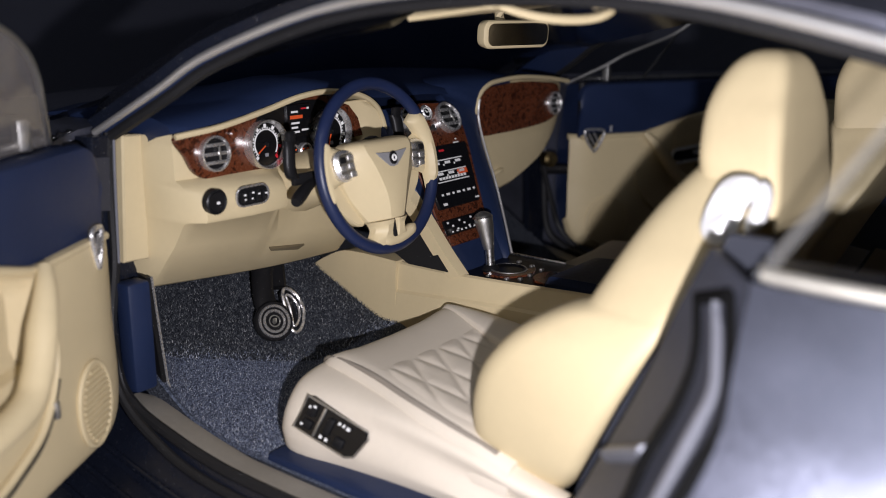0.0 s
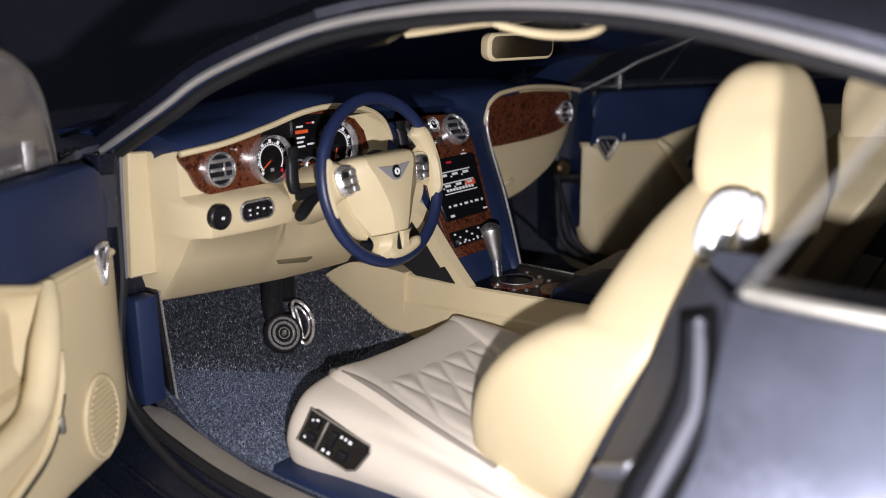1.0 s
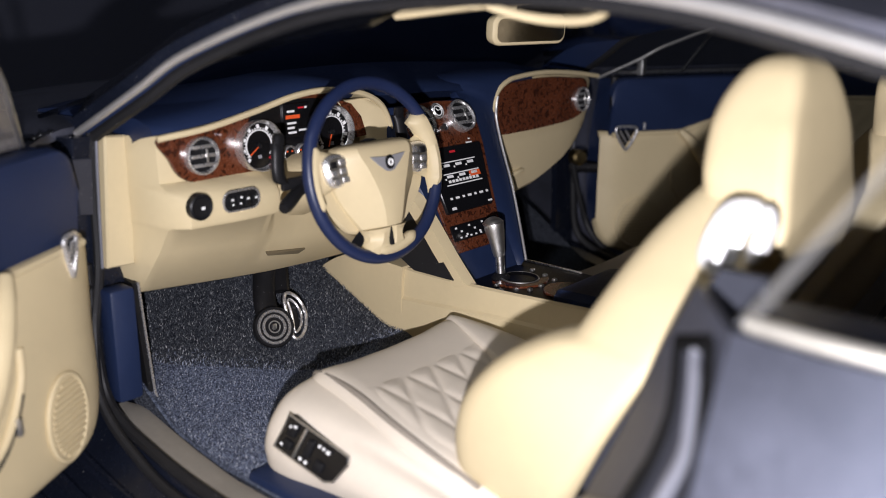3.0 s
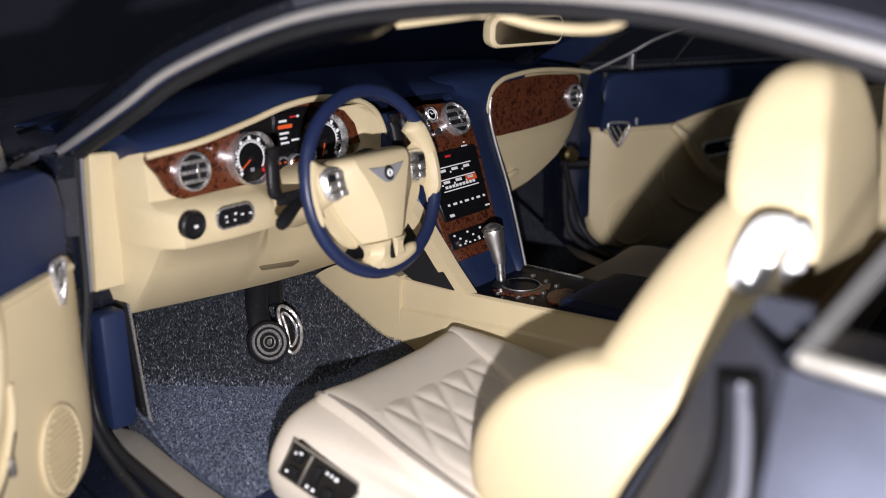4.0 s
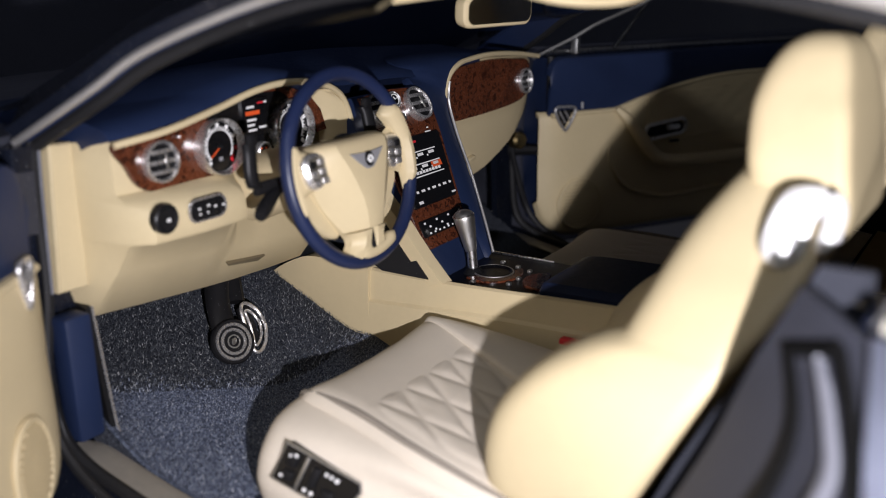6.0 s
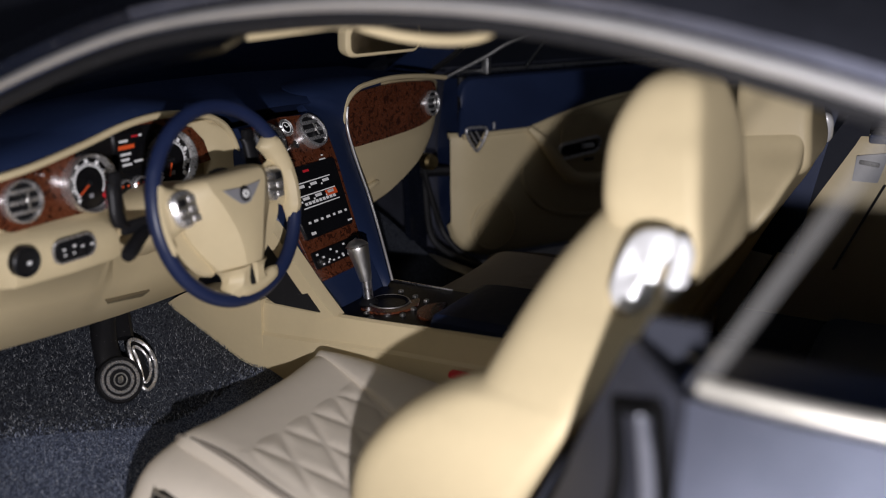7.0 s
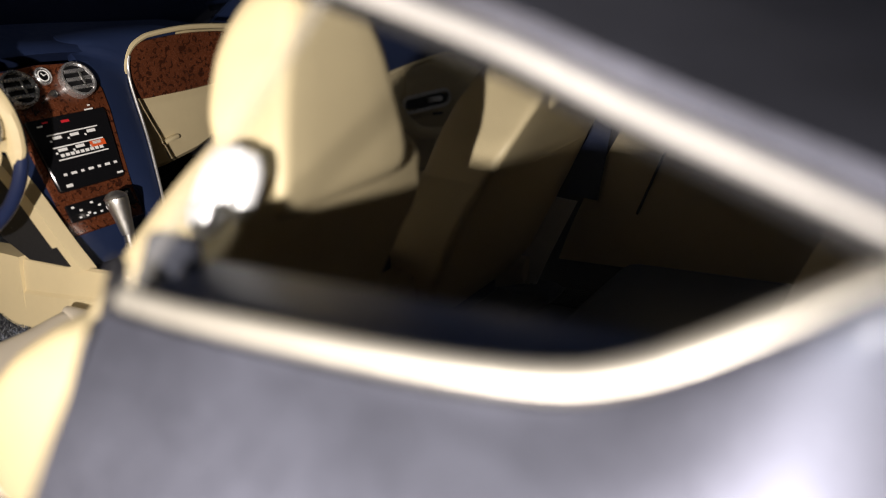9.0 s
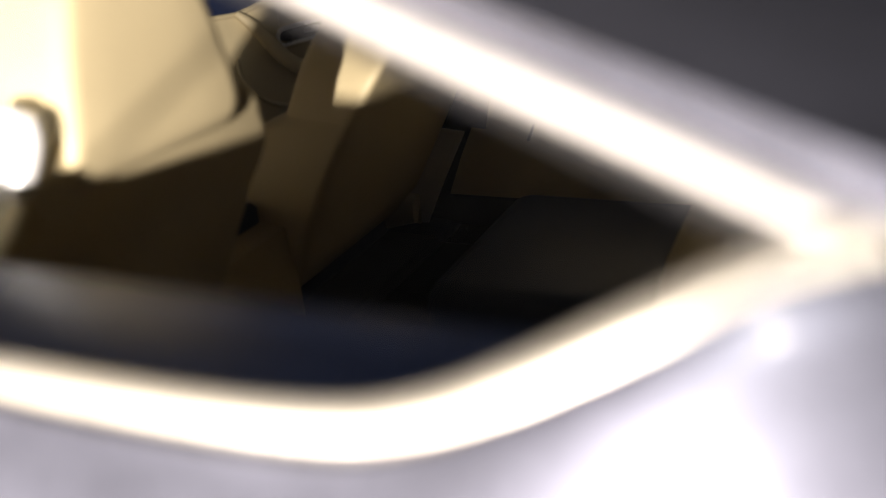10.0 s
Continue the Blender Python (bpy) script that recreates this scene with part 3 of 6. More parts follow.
# Toe board darker, mat lighter: the footwell's shade put into two flock tones.
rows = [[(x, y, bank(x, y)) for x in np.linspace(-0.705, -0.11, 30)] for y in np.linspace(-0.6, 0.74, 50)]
cp = solid("footwell_carpet", slab(B(), rows, 0.03), TOECARPET, (-0.4, 0, 0.32), "speckled flock carpet on the driver toe board, tinted dark for shade", "carpet")
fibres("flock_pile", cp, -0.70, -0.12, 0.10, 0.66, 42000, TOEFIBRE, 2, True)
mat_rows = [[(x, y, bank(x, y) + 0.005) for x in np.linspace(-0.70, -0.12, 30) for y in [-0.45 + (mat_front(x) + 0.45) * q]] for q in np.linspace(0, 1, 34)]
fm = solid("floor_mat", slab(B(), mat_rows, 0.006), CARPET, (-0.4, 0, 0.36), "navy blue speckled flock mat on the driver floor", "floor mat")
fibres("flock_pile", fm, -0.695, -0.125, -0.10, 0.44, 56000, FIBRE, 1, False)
solid("footwell_carpet", slab(B(), [[(-x, y, z) for x, y, z in reversed(r)] for r in rows], 0.03), TOECARPET, (0.4, 0, 0.32), "flock carpet in the passenger footwell, tinted dark for shade", "carpet")
b = plate(B(), [(0.36, 0.66), (0.312, 0.65), (0.300, 0.55), (0.285, 0.44), (0.27, 0.405), (0.36, 0.395)], (-0.700, 0, 0), Y, Z, 0.012, 0.001)
ob = solid("side_lining", b, BLACK, (-0.70, 0.31, 0.40), "black footwell side lining with a bright edge", "lining")
part("edge_strip", tube(B(), [(-0.688, 0.311, 0.65), (-0.688, 0.299, 0.55), (-0.688, 0.284, 0.44), (-0.688, 0.269, 0.408)], 0.0026, 6), SILVER, ob, "thin bright edge")

# ---- dashboard ----
dash = thing("dashboard", (0, 0.4, 0.60), "navy and beige dashboard with burl walnut trim", "dashboard")
# lower body on the driver side
rows = []
for x, dy, dz in ((-0.704, 0.10, -0.010), (-0.692, 0.045, -0.004), (-0.676, 0.004, 0), (-0.655, 0, 0.003), (-0.56, -0.008, 0.012), (-0.485, -0.008, 0.022), (-0.468, -0.008, 0.024), (-0.452, -0.008, 0.026), (-0.43, -0.008, 0.027), (-0.36, -0.004, 0.03), (-0.26, 0.0, 0.028), (-0.16, 0.01, 0.02)):
    lo = float(np.interp(x, [-0.70, -0.58, -0.46, -0.34, -0.19], [0.003, -0.007, -0.018, -0.028, -0.034]))
    p = float(np.interp(x, [-0.69, -0.677, -0.65, -0.47, -0.452, -0.43], [0.0, 0.55, 1.0, 1.0, 0.5, 0.0]))
    rows.append([(x, 0.262 + dy, 0.925 + dz), (x, 0.240 + dy, 0.928 + dz), (x, 0.232 + dy, 0.922 + dz), (x, 0.229 + dy, 0.842), (x, 0.229 - 0.029 * p + dy, 0.834), (x, 0.229 - 0.049 * p + dy, 0.823), (x, 0.229 - 0.059 * p + dy, 0.806), (x, 0.229 - 0.061 * p + dy, 0.773), (x, 0.229 - 0.057 * p + dy, 0.767), (x, 0.233 - 0.038 * p + dy, 0.762),
                 (x, 0.245 + dy * 0.7, 0.715 + lo), (x, 0.325 + dy * 0.4, 0.625 + lo), (x, 0.36 + dy * 0.3, 0.612 + lo), (x, 0.50, 0.62 + lo), (x, 0.52, 0.80), (x, 0.50, 0.93)])
part("driver_fascia", loft(B(), rows), BEIGE, dash, "beige moulded driver fascia")
rows = [[(x0 + i, y, z) for x0, z in ((-0.750, 0.6915 + i), (-0.733, 0.926 - i))] + [(x1 - i, y, z) for x1, z in ((-0.689, 0.923 - i), (-0.6955, 0.689 + i))] for y, i in ((0.390, 0.0), (0.303, 0.0), (0.299, 0.003))]
part("end_cap", loft(B(), rows), BEIGE, dash, "beige end cap beside the door pillar", smooth=20)
# blue pad on top
rows = []
for x in np.linspace(-0.693, 0.70, 40):
    hump = 0.052 * math.exp(-((x + 0.37) / 0.19) ** 2) + 0.02 * math.exp(-((x + 0.0) / 0.2) ** 2)
    fw = 0.035 * math.exp(-((x + 0.37) / 0.17) ** 2)
    e = max(0, (abs(x + 0.02) - 0.6) / 0.14)
    yy = 0.21 + 0.10 * e**2
    if x < -0.40:
        fw = yy - 0.003 - float(np.interp(x, [-0.74, -0.69, -0.60, -0.50, -0.42, -0.34], [0.24, 0.207, 0.190, 0.182, 0.175, 0.173]))
    zz = 0.931 + hump - 0.006 * e
    crest = 0.966 + 0.034 * math.exp(-((x + 0.02) / 0.5) ** 2) - 0.02 * e
    rows.append([(x, yy + 0.03, zz - 0.012), (x, yy - fw, zz), (x, yy + 0.01 - fw, zz + 0.014), (x, yy + 0.05 - fw, zz + 0.024), (x, yy + 0.13, zz + 0.026), (x, 0.46, crest), (x, 0.62, crest - 0.02), (x, 0.62, 0.90), (x, 0.30, 0.90)])
part("dash_pad", smooth_loft(B(), rows, 60, 0), BLUE, dash, "navy padded dash top", smooth=50)
# beige instrument hood rim
rim = curve([(-0.69, 0.205, 0.925), (-0.60, 0.188, 0.937), (-0.50, 0.18, 0.958), (-0.42, 0.172, 0.978), (-0.34, 0.17, 0.984), (-0.25, 0.172, 0.972), (-0.19, 0.176, 0.945), (-0.158, 0.18, 0.90), (-0.15, 0.182, 0.85), (-0.155, 0.18, 0.81)], 50)
part("hood_rim", tube(B(), rim, 0.0058, 8, flat=1.0), BEIGE, dash, "beige rim round the instrument hood")
rows = [[tuple(Vector(q) + Vector((0, d, dz))) for d, dz in ((0.0, 0.0), (0.05, -0.006), (0.085, -0.012))] for q in rim[14:]]
rows2 = [[tuple(Vector(q) + Vector((-0.0, 0.004, -0.004))), tuple(Vector(q).lerp(Vector((-0.232, 0.208, Vector(q).z - 0.004)), 0.6)), (-0.212 - 0.075 * max(0, Vector(q).z - 0.9) / 0.07, 0.2135, min(0.953, Vector(q).z - 0.006))] for q in rim[30:]]
part("hood_cheek", slab(B(), rows2, -0.004, 8), BEIGE, dash, "beige inner cheek of the instrument hood")
part("hood_lining", slab(B(), rows, 0.004), BEIGE, dash, "beige lining inside the instrument hood")
# burl panel with the instruments
wood_out = [(-0.680, 0.922), (-0.662, 0.885), (-0.642, 0.852), (-0.605, 0.836), (-0.54, 0.836), (-0.47, 0.836), (-0.40, 0.836), (-0.32, 0.838), (-0.25, 0.85), (-0.222, 0.89), (-0.235, 0.94), (-0.28, 0.966), (-0.34, 0.974), (-0.42, 0.966), (-0.50, 0.952), (-0.60, 0.934)]
part("instrument_panel", plate(B(), wood_out, (0, 0.226, 0), X, Z, 0.009, 0.002, 80), WOOD, dash, "glossy burl walnut instrument panel")
WY = 0.2165
part("burl_wedge", plate(B(), [(-0.282, 0.958), (-0.25, 0.948), (-0.222, 0.92), (-0.208, 0.88), (-0.235, 0.878), (-0.246, 0.912)], (0, 0.204, 0), X, Z, 0.006, 0.001), WOOD, dash, "burl walnut wedge beside the instruments")


def air_vent(parent, c, n, r, deep=0.02):
    n = Vector(n).normalized()
    c = Vector(c)
    u, v, w = basis(n)
    v_ob = part("air_vent", lathe(B(), [(r * 0.98, -deep), (r * 1.06, 0.004), (r * 1.03, 0.009), (r * 0.93, 0.010), (r * 0.87, 0.0035), (0.001, 0.001)], c, n, 36), SILVER, parent, "round chrome bullseye air vent")
    part("vent_well", lathe(B(), [(r * 0.87, 0.001), (r * 0.87, 0.0038), (0.001, 0.0038)], c, n, 24), BLACK, v_ob)
    for k in (-0.5, 0.0, 0.5):
        part("slat", box(B(), c + v * (k * r) + n * 0.006, (r * 1.55 * math.sqrt(1 - k * k), r * 0.2, 0.005), 0.001, Matrix((u, v, n)).transposed().to_4x4()), SILVER, v_ob)
    part("tab", box(B(), c + u * (r * 0.2) + n * 0.009, (r * 0.12, r * 0.75, 0.004), 0.001, Matrix((u, v, n)).transposed().to_4x4()), SATIN, v_ob)
    return v_ob


def writing(body_text, c, n, height, material, parent, name="lettering", up=(0, 0, 1)):
    cu = bpy.data.curves.new(name, "FONT")
    cu.body = body_text
    cu.align_x, cu.align_y = "CENTER", "CENTER"
    cu.size = height * 1.35 * S
    cu.extrude = 0.0004 * S
    ob = bpy.data.objects.new(name, cu)
    scene.collection.objects.link(ob)
    me = bpy.data.meshes.new_from_object(ob)
    bpy.data.objects.remove(ob)
    me.materials.clear()
    me.materials.append(material)
    u, v, w = basis(n, up)
    m = Matrix((u, v, w)).transposed().to_4x4()
    m.translation = (Vector(c) - BASE[parent]) * S
    me.transform(m)
    t = new(name, me)
    t.parent = parent
    BASE[t] = BASE[parent]
    return t


def bars(parent, c, n, cells, material, name="print", up=(0, 0, 1), thick=0.0008):
    """Small printed marks: rows of (across, up, width, height) on a face."""
    u, v, w = basis(n, up)
    m = Matrix((u, v, w)).transposed().to_4x4()
    for a, e, wd, ht in cells:
        part(name, box(B(), Vector(c) + u * a + v * e, (wd, ht, thick), 0, m), material, parent, smooth=0)


def gauge(parent, c, r, rd, n, angle, red=False):
    """Deep round instrument: bezel radius r, dial radius rd at the bottom of its bowl."""
    n = Vector(n).normalized()
    c = Vector(c)
    u, v, w = basis(n)
    g = part("gauge", lathe(B(), [(r, -0.024), (r * 1.01, -0.001), (r, 0.001), (r * 0.965, 0.001), (r * 0.945, -0.003), (rd * 1.05, -0.011), (rd * 1.01, -0.0135), (0.001, -0.0135)], c, n, 48), SILVER, parent, "round instrument with a deep silver bezel")
    c = c - n * 0.0132
    part("dial", lathe(B(), [(rd * 1.01, -0.0004), (rd * 1.01, 0.0004), (0.001, 0.0004)], c, n, 40), SCREEN, g, "black dial face")
    c = c + n * 0.0008
    part("chapter_ring", tube(B(), [c + (u * math.cos(k) + v * math.sin(k)) * (rd * 0.70) for k in np.linspace(radians(-38), radians(222), 40)], 0.0014, 6), WHITE, g)
    b = B()
    b2 = B()
    for i in range(25):
        a = radians(225 - 270 * i / 24)
        d = u * math.cos(a) + v * math.sin(a)
        t = Matrix((d, n.cross(d), n)).transposed().to_4x4()
        long = i % 3 == 0
        box(b2 if red and i > 20 else b, c + d * (rd * (0.86 if long else 0.78)), (rd * (0.19 if long else 0.08), rd * (0.15 if long else 0.05), 0.001), 0, t)
    part("marks", b, WHITE, g, smooth=0)
    if red:
        part("red_marks", b2, RED, g, smooth=0)
    else:
        b2.free()
    a = radians(angle)
    d = u * math.cos(a) + v * math.sin(a)
    part("needle", box(B(), c + d * (rd * 0.3) + n * 0.002, (rd * 0.72, rd * 0.05, 0.0015), 0, Matrix((d, n.cross(d), n)).transposed().to_4x4()), ORANGE, g, "orange needle")
    part("hub", lathe(B(), [(rd * 0.11, 0.0), (rd * 0.11, 0.004), (0.001, 0.005)], c, n, 16), BLACK, g)
    bars(g, c, n, [(0, -rd * 0.5, rd * 0.2, rd * 0.16)], GREY)
    return g


air_vent(dash, (-0.600, WY - 0.003, 0.885), (0, -1, 0.05), 0.0325)
part("knob", lathe(B(), [(0.0095, -0.002), (0.0095, 0.006), (0.006, 0.009), (0.001, 0.009)], (-0.553, WY, 0.917), (0, -1, 0), 18), WOOD, dash, "small round switch")
gauge(dash, (-0.478, WY - 0.0225, 0.890), 0.0475, 0.0415, (0, -1, 0.06), 215, True)
gauge(dash, (-0.298, WY - 0.0225, 0.896), 0.0520, 0.0450, (0, -1, 0.06), 250)
pod = part("display", box(B(), (-0.384, WY - 0.004, 0.927), (0.062, 0.012, 0.066), 0.003), SCREEN, dash, "black driver display with white and orange text")
c = (-0.384, WY - 0.0112, 0.927)
bars(pod, c, (0, -1, 0), [(-0.012, 0.008, 0.034, 0.007)], ORANGE, "highlight")
bars(pod, c, (0, -1, 0), [(-0.017, 0.0185, 0.018, 0.004), (0.02, 0.024, 0.006, 0.004), (-0.015, -0.004, 0.022, 0.004), (-0.017, -0.013, 0.017, 0.004), (0.012, -0.019, 0.02, 0.004), (-0.014, -0.022, 0.02, 0.004)], WHITE)
bars(pod, c, (0, -1, 0), [(0.008, 0.024, 0.014, 0.003)], RED, "red_print")
part("instrument_binnacle", plate(B(), [(-0.50, 0.85), (-0.27, 0.85), (-0.26, 0.90), (-0.30, 0.955), (-0.36, 0.966), (-0.43, 0.962), (-0.49, 0.94)], (0, 0.2185, 0), X, Z, 0.004, 0.001, 40), SCREEN, dash, "black panel behind the instruments")
for xx in (-0.405, -0.372):
    g = part("small_gauge", lathe(B(), [(0.017, -0.01), (0.017, 0.006), (0.0145, 0.008), (0.0135, 0.002), (0.001, 0.002)], (xx, WY - 0.006, 0.864), (0, -1, 0), 24), SILVER, dash, "small round gauge")
    part("dial", lathe(B(), [(0.013, 0.001), (0.013, 0.0028), (0.001, 0.0028)], (xx, WY - 0.006, 0.864), (0, -1, 0), 20), SCREEN, g)
    bars(g, (xx, WY - 0.0095, 0.864), (0, -1, 0), [(-0.006, 0.005, 0.004, 0.003), (0.006, 0.005, 0.004, 0.003), (0, -0.007, 0.006, 0.003)], ORANGE)
# switches below
kn = part("rotary_switch", lathe(B(), [(0.0235, -0.01), (0.0235, 0.003), (0.021, 0.005), (0.0185, 0.002), (0.0175, 0.004), (0.010, 0.003), (0.001, 0.003)], (-0.640, 0.166, 0.806), (0, -1, 0), 28), BLACK, dash, "black rotary light switch")
bars(kn, (-0.640, 0.1625, 0.805), (0, -1, 0), [(0.003, -0.001, 0.007, 0.005)], WHITE)
sw = part("switch_panel", plate(B(), round_rect(0.076, 0.034, 0.015), (-0.557, 0.166, 0.806), X, Z, 0.006, 0.002), BLACK, dash, "black switch panel with chrome buttons")
part("frame", tube(B(), [(-0.557 + a, 0.161, 0.806 + e) for a, e in round_rect(0.078, 0.036, 0.016, 6)], 0.0022, 6, True, up=(0, 1, 0)), SILVER, sw)
for i in range(4):
    part("button", box(B(), (-0.5815 + 0.0165 * i, 0.157, 0.8065 - 0.0005 * i), (0.012, 0.008, 0.020), 0.003), BLACK, sw)
    bars(sw, (-0.5815 + 0.0165 * i, 0.1525, 0.811), (0, -1, 0), [((-0.001, 0.002, 0.0, 0.001)[i], (0.0, 0.002, -0.002, -0.003)[i], 0.005, 0.0035)] + ([(0, -0.009, 0.004, 0.003)] if i < 2 else []), WHITE)
# Raised brown plate; the slot's shade is put into its colour.
slot = [Vector((-0.428, 0.280, 0.673)), Vector((-0.317, 0.294, 0.658)), Vector((-0.330, 0.302, 0.649)), Vector((-0.424, 0.284, 0.668))]
down = Vector((0, -0.747, -0.664))
part("grip_slot", loft(B(), [[q - down * 0.02 for q in slot], [q + down * 0.023 for q in slot]]), mat("shaded_slot_brown", (0.15, 0.12, 0.068), 0.8, var=0.1), dash, "brown plate painted as the shaded grip slot under the fascia", smooth=0)
part("column_shroud", smooth_loft(B(), [[(-0.365 + w * math.cos(a), y, z + h * math.sin(a)) for a in np.linspace(0, 2 * math.pi, 16, endpoint=False)] for y, z, w, h in ((0.22, 0.80, 0.095, 0.065), (0.15, 0.82, 0.08, 0.055), (0.09, 0.838, 0.06, 0.045), (0.05, 0.848, 0.045, 0.04))], 12), BEIGE, dash, "beige steering column shroud")
part("stalk", tube(B(), curve([(-0.40, 0.105, 0.828), (-0.46, 0.088, 0.830), (-0.497, 0.075, 0.824), (-0.525, 0.066, 0.812), (-0.547, 0.057, 0.803)], 12), [0.007, 0.007, 0.007, 0.008, 0.009, 0.010, 0.011, 0.012, 0.0125, 0.0125, 0.012, 0.009], 14), BLACK, dash, "black column stalk")
part("stalk", tube(B(), curve([(-0.33, 0.10, 0.815), (-0.28, 0.08, 0.808), (-0.235, 0.055, 0.806), (-0.222, 0.05, 0.806)], 10), [0.009] * 4 + [0.010, 0.012, 0.013, 0.013, 0.011, 0.005], 12), BLACK, dash, "black column stalk")
# centre stack
U = Vector((1, 0, 0))
V = Vector((0, 0.51, 1.0)).normalized()
N = U.cross(V)
CO = Vector((-0.012, 0.10, 0.76))


def on_stack(a, e, h=0.0):
    return CO + U * a + V * e + N * h


part("stack_frame", plate(B(), [(-0.155, 0.19), (-0.15, 0.10), (-0.128, 0.0), (-0.118, -0.10), (-0.112, -0.235), (0.112, -0.235), (0.115, -0.1), (0.115, 0.0), (0.125, 0.10), (0.13, 0.19), (0.13, 0.198), (-0.155, 0.198)], on_stack(0, 0, -0.06), U, V, 0.052, 0.006, 0), BLUE, dash, "navy centre stack surround")
cs = part("stack_panel", plate(B(), [(-0.105, 0.19), (-0.100, 0.08), (-0.098, -0.06), (-0.098, -0.142), (0.077, -0.142), (0.083, -0.08), (0.104, 0.014), (0.119, 0.083), (0.124, 0.13), (0.114, 0.172), (0.09, 0.192), (0.0, 0.198)], on_stack(0, 0, -0.012), U, V, 0.008, 0.002), WOOD, dash, "burl walnut centre stack panel")
for a in (-0.066, 0.068):
    air_vent(cs, on_stack(a, 0.152, 0.003), N + V * 0.1, 0.036)
ck = part("clock", lathe(B(), [(0.0175, -0.006), (0.0185, 0.004), (0.016, 0.007), (0.0145, 0.004), (0.001, 0.004)], on_stack(0.001, 0.172, -0.003), N, 26), SILVER, cs, "small round analogue clock")
part("dial", lathe(B(), [(0.0142, 0.003), (0.0142, 0.0045), (0.001, 0.0045)], on_stack(0.001, 0.172, -0.003), N, 22), SCREEN, ck, "black clock face")
part("chapter_ring", ring(B(), on_stack(0.001, 0.172, 0.0016), N, 0.0112, 0.0013, 28, 6), WHITE, ck)
for turn, size in ((0.3, 0.009), (2.2, 0.007)):
    part("clock_hand", box(B(), on_stack(0.001 + 0.0035 * math.cos(turn), 0.172 + 0.0035 * math.sin(turn), 0.0022), (size, 0.0016, 0.001), 0, Matrix((U, V, N)).transposed().to_4x4() @ Matrix.Rotation(turn, 4, "Z")), WHITE, ck, smooth=0)
part("organ_stop", lathe(B(), [(0.008, -0.004), (0.008, 0.008), (0.001, 0.010)], on_stack(0.001, 0.132, -0.002), N, 16), CHROME, cs, "small chrome pull")
TS = Matrix((U, V, N)).transposed().to_4x4()
hu = part("media_screen", plate(B(), [(-0.086, 0.086), (-0.084, 0.01), (-0.082, -0.054), (-0.078, -0.057), (0.068, -0.057), (0.072, -0.054), (0.086, 0.01), (0.101, 0.084), (0.098, 0.089), (-0.082, 0.089)], on_stack(0, 0, -0.006), U, V, 0.009, 0.002), SCREEN, cs, "black media screen with white and orange text")


def stack_marks(cells, material, name="print"):
    bars(hu, on_stack(0.004, 0.024, 0.0034), N, cells, material, name, up=V)


cells = [(0.0, 0.030, 0.118, 0.0025), (0.0, 0.004, 0.118, 0.0025), (0.0, -0.021, 0.118, 0.0025)]
rng = random.Random(4)
for e, k in ((0.022, 3), (-0.003, 3)):
    for i in range(k):
        cells.append((-0.04 + 0.04 * i, e + 0.001, 0.02, 0.006))
        cells.append((-0.056 + 0.04 * i, e - 0.004, 0.004, 0.004))
for i in range(9):
    cells.append((-0.046 + 0.0115 * i, -0.013, 0.008, 0.006))
for i in range(7):
    cells.append((-0.06 + 0.02 * i, -0.05, 0.012 if i % 2 else 0.007, 0.005))
cells += [(0.058, 0.066, 0.02, 0.003), (0.062, 0.074, 0.006, 0.003), (-0.062, -0.072, 0.014, 0.006), (0.06, -0.072, 0.014, 0.004), (-0.064, 0.05, 0.012, 0.003)]
stack_marks(cells, WHITE)
stack_marks([(0.042, -0.004, 0.036, 0.012)], ORANGE, "highlight")
stack_marks([(-0.006, 0.052, 0.018, 0.005), (-0.05, 0.056, 0.012, 0.003)], RED, "red_print")
bp = part("button_panel", box(B(), on_stack(-0.008, -0.0995, -0.004), (0.156, 0.036, 0.010), 0.004, TS), SCREEN, cs, "black climate control panel")
bars(bp, on_stack(-0.008, -0.0995, 0.0014), N, [(-0.065 + 0.0145 * i, 0.010 - 0.009 * (i % 3), 0.006, 0.0042) for i in range(10)] + [(-0.058 + 0.0165 * i, -0.012, 0.0055, 0.0036) for i in range(8)], WHITE, up=V)
edge = curve([(0.36, 0.190, 0.972), (0.29, 0.188, 0.968), (0.25, 0.187, 0.957), (0.222, 0.186, 0.940), (0.204, 0.185, 0.917), (0.197, 0.181, 0.876), (0.190, 0.162, 0.828), (0.181, 0.140, 0.788), (0.157, 0.100, 0.734), (0.124, 0.050, 0.655), (0.090, 0.004, 0.582)], 44)
inner = curve([(0.26, 0.36, 0.972), (0.17, 0.33, 0.976), (0.11, 0.285, 0.976), (0.09, 0.245, 0.968), (0.092, 0.222, 0.950)] + [tuple(on_stack(0.098 - 0.012 * k / 5, 0.185 - 0.40 * k / 5, -0.006)) for k in range(6)], 44)
rows = []
for k, (p, q) in enumerate(zip(inner, edge)):
    p, q = Vector(p), Vector(q)
    up = Vector((0, -0.35, 0.8)) * (0.012 if k < 18 else 0.004)
    rows.append([p, p.lerp(q, 0.33) + up, p.lerp(q, 0.7) + up, q])
part("stack_cheek", slab(B(), rows, -0.02, 12, 60), BLUE, dash, "navy cheek beside the centre stack", smooth=60)
part("edge_strip", tube(B(), [Vector(q) + N * 0.004 + Vector((0.002, 0, 0)) for q in edge[16:]], 0.0032, 8), RAILSILVER, dash, "thin bright strip beside the centre stack")
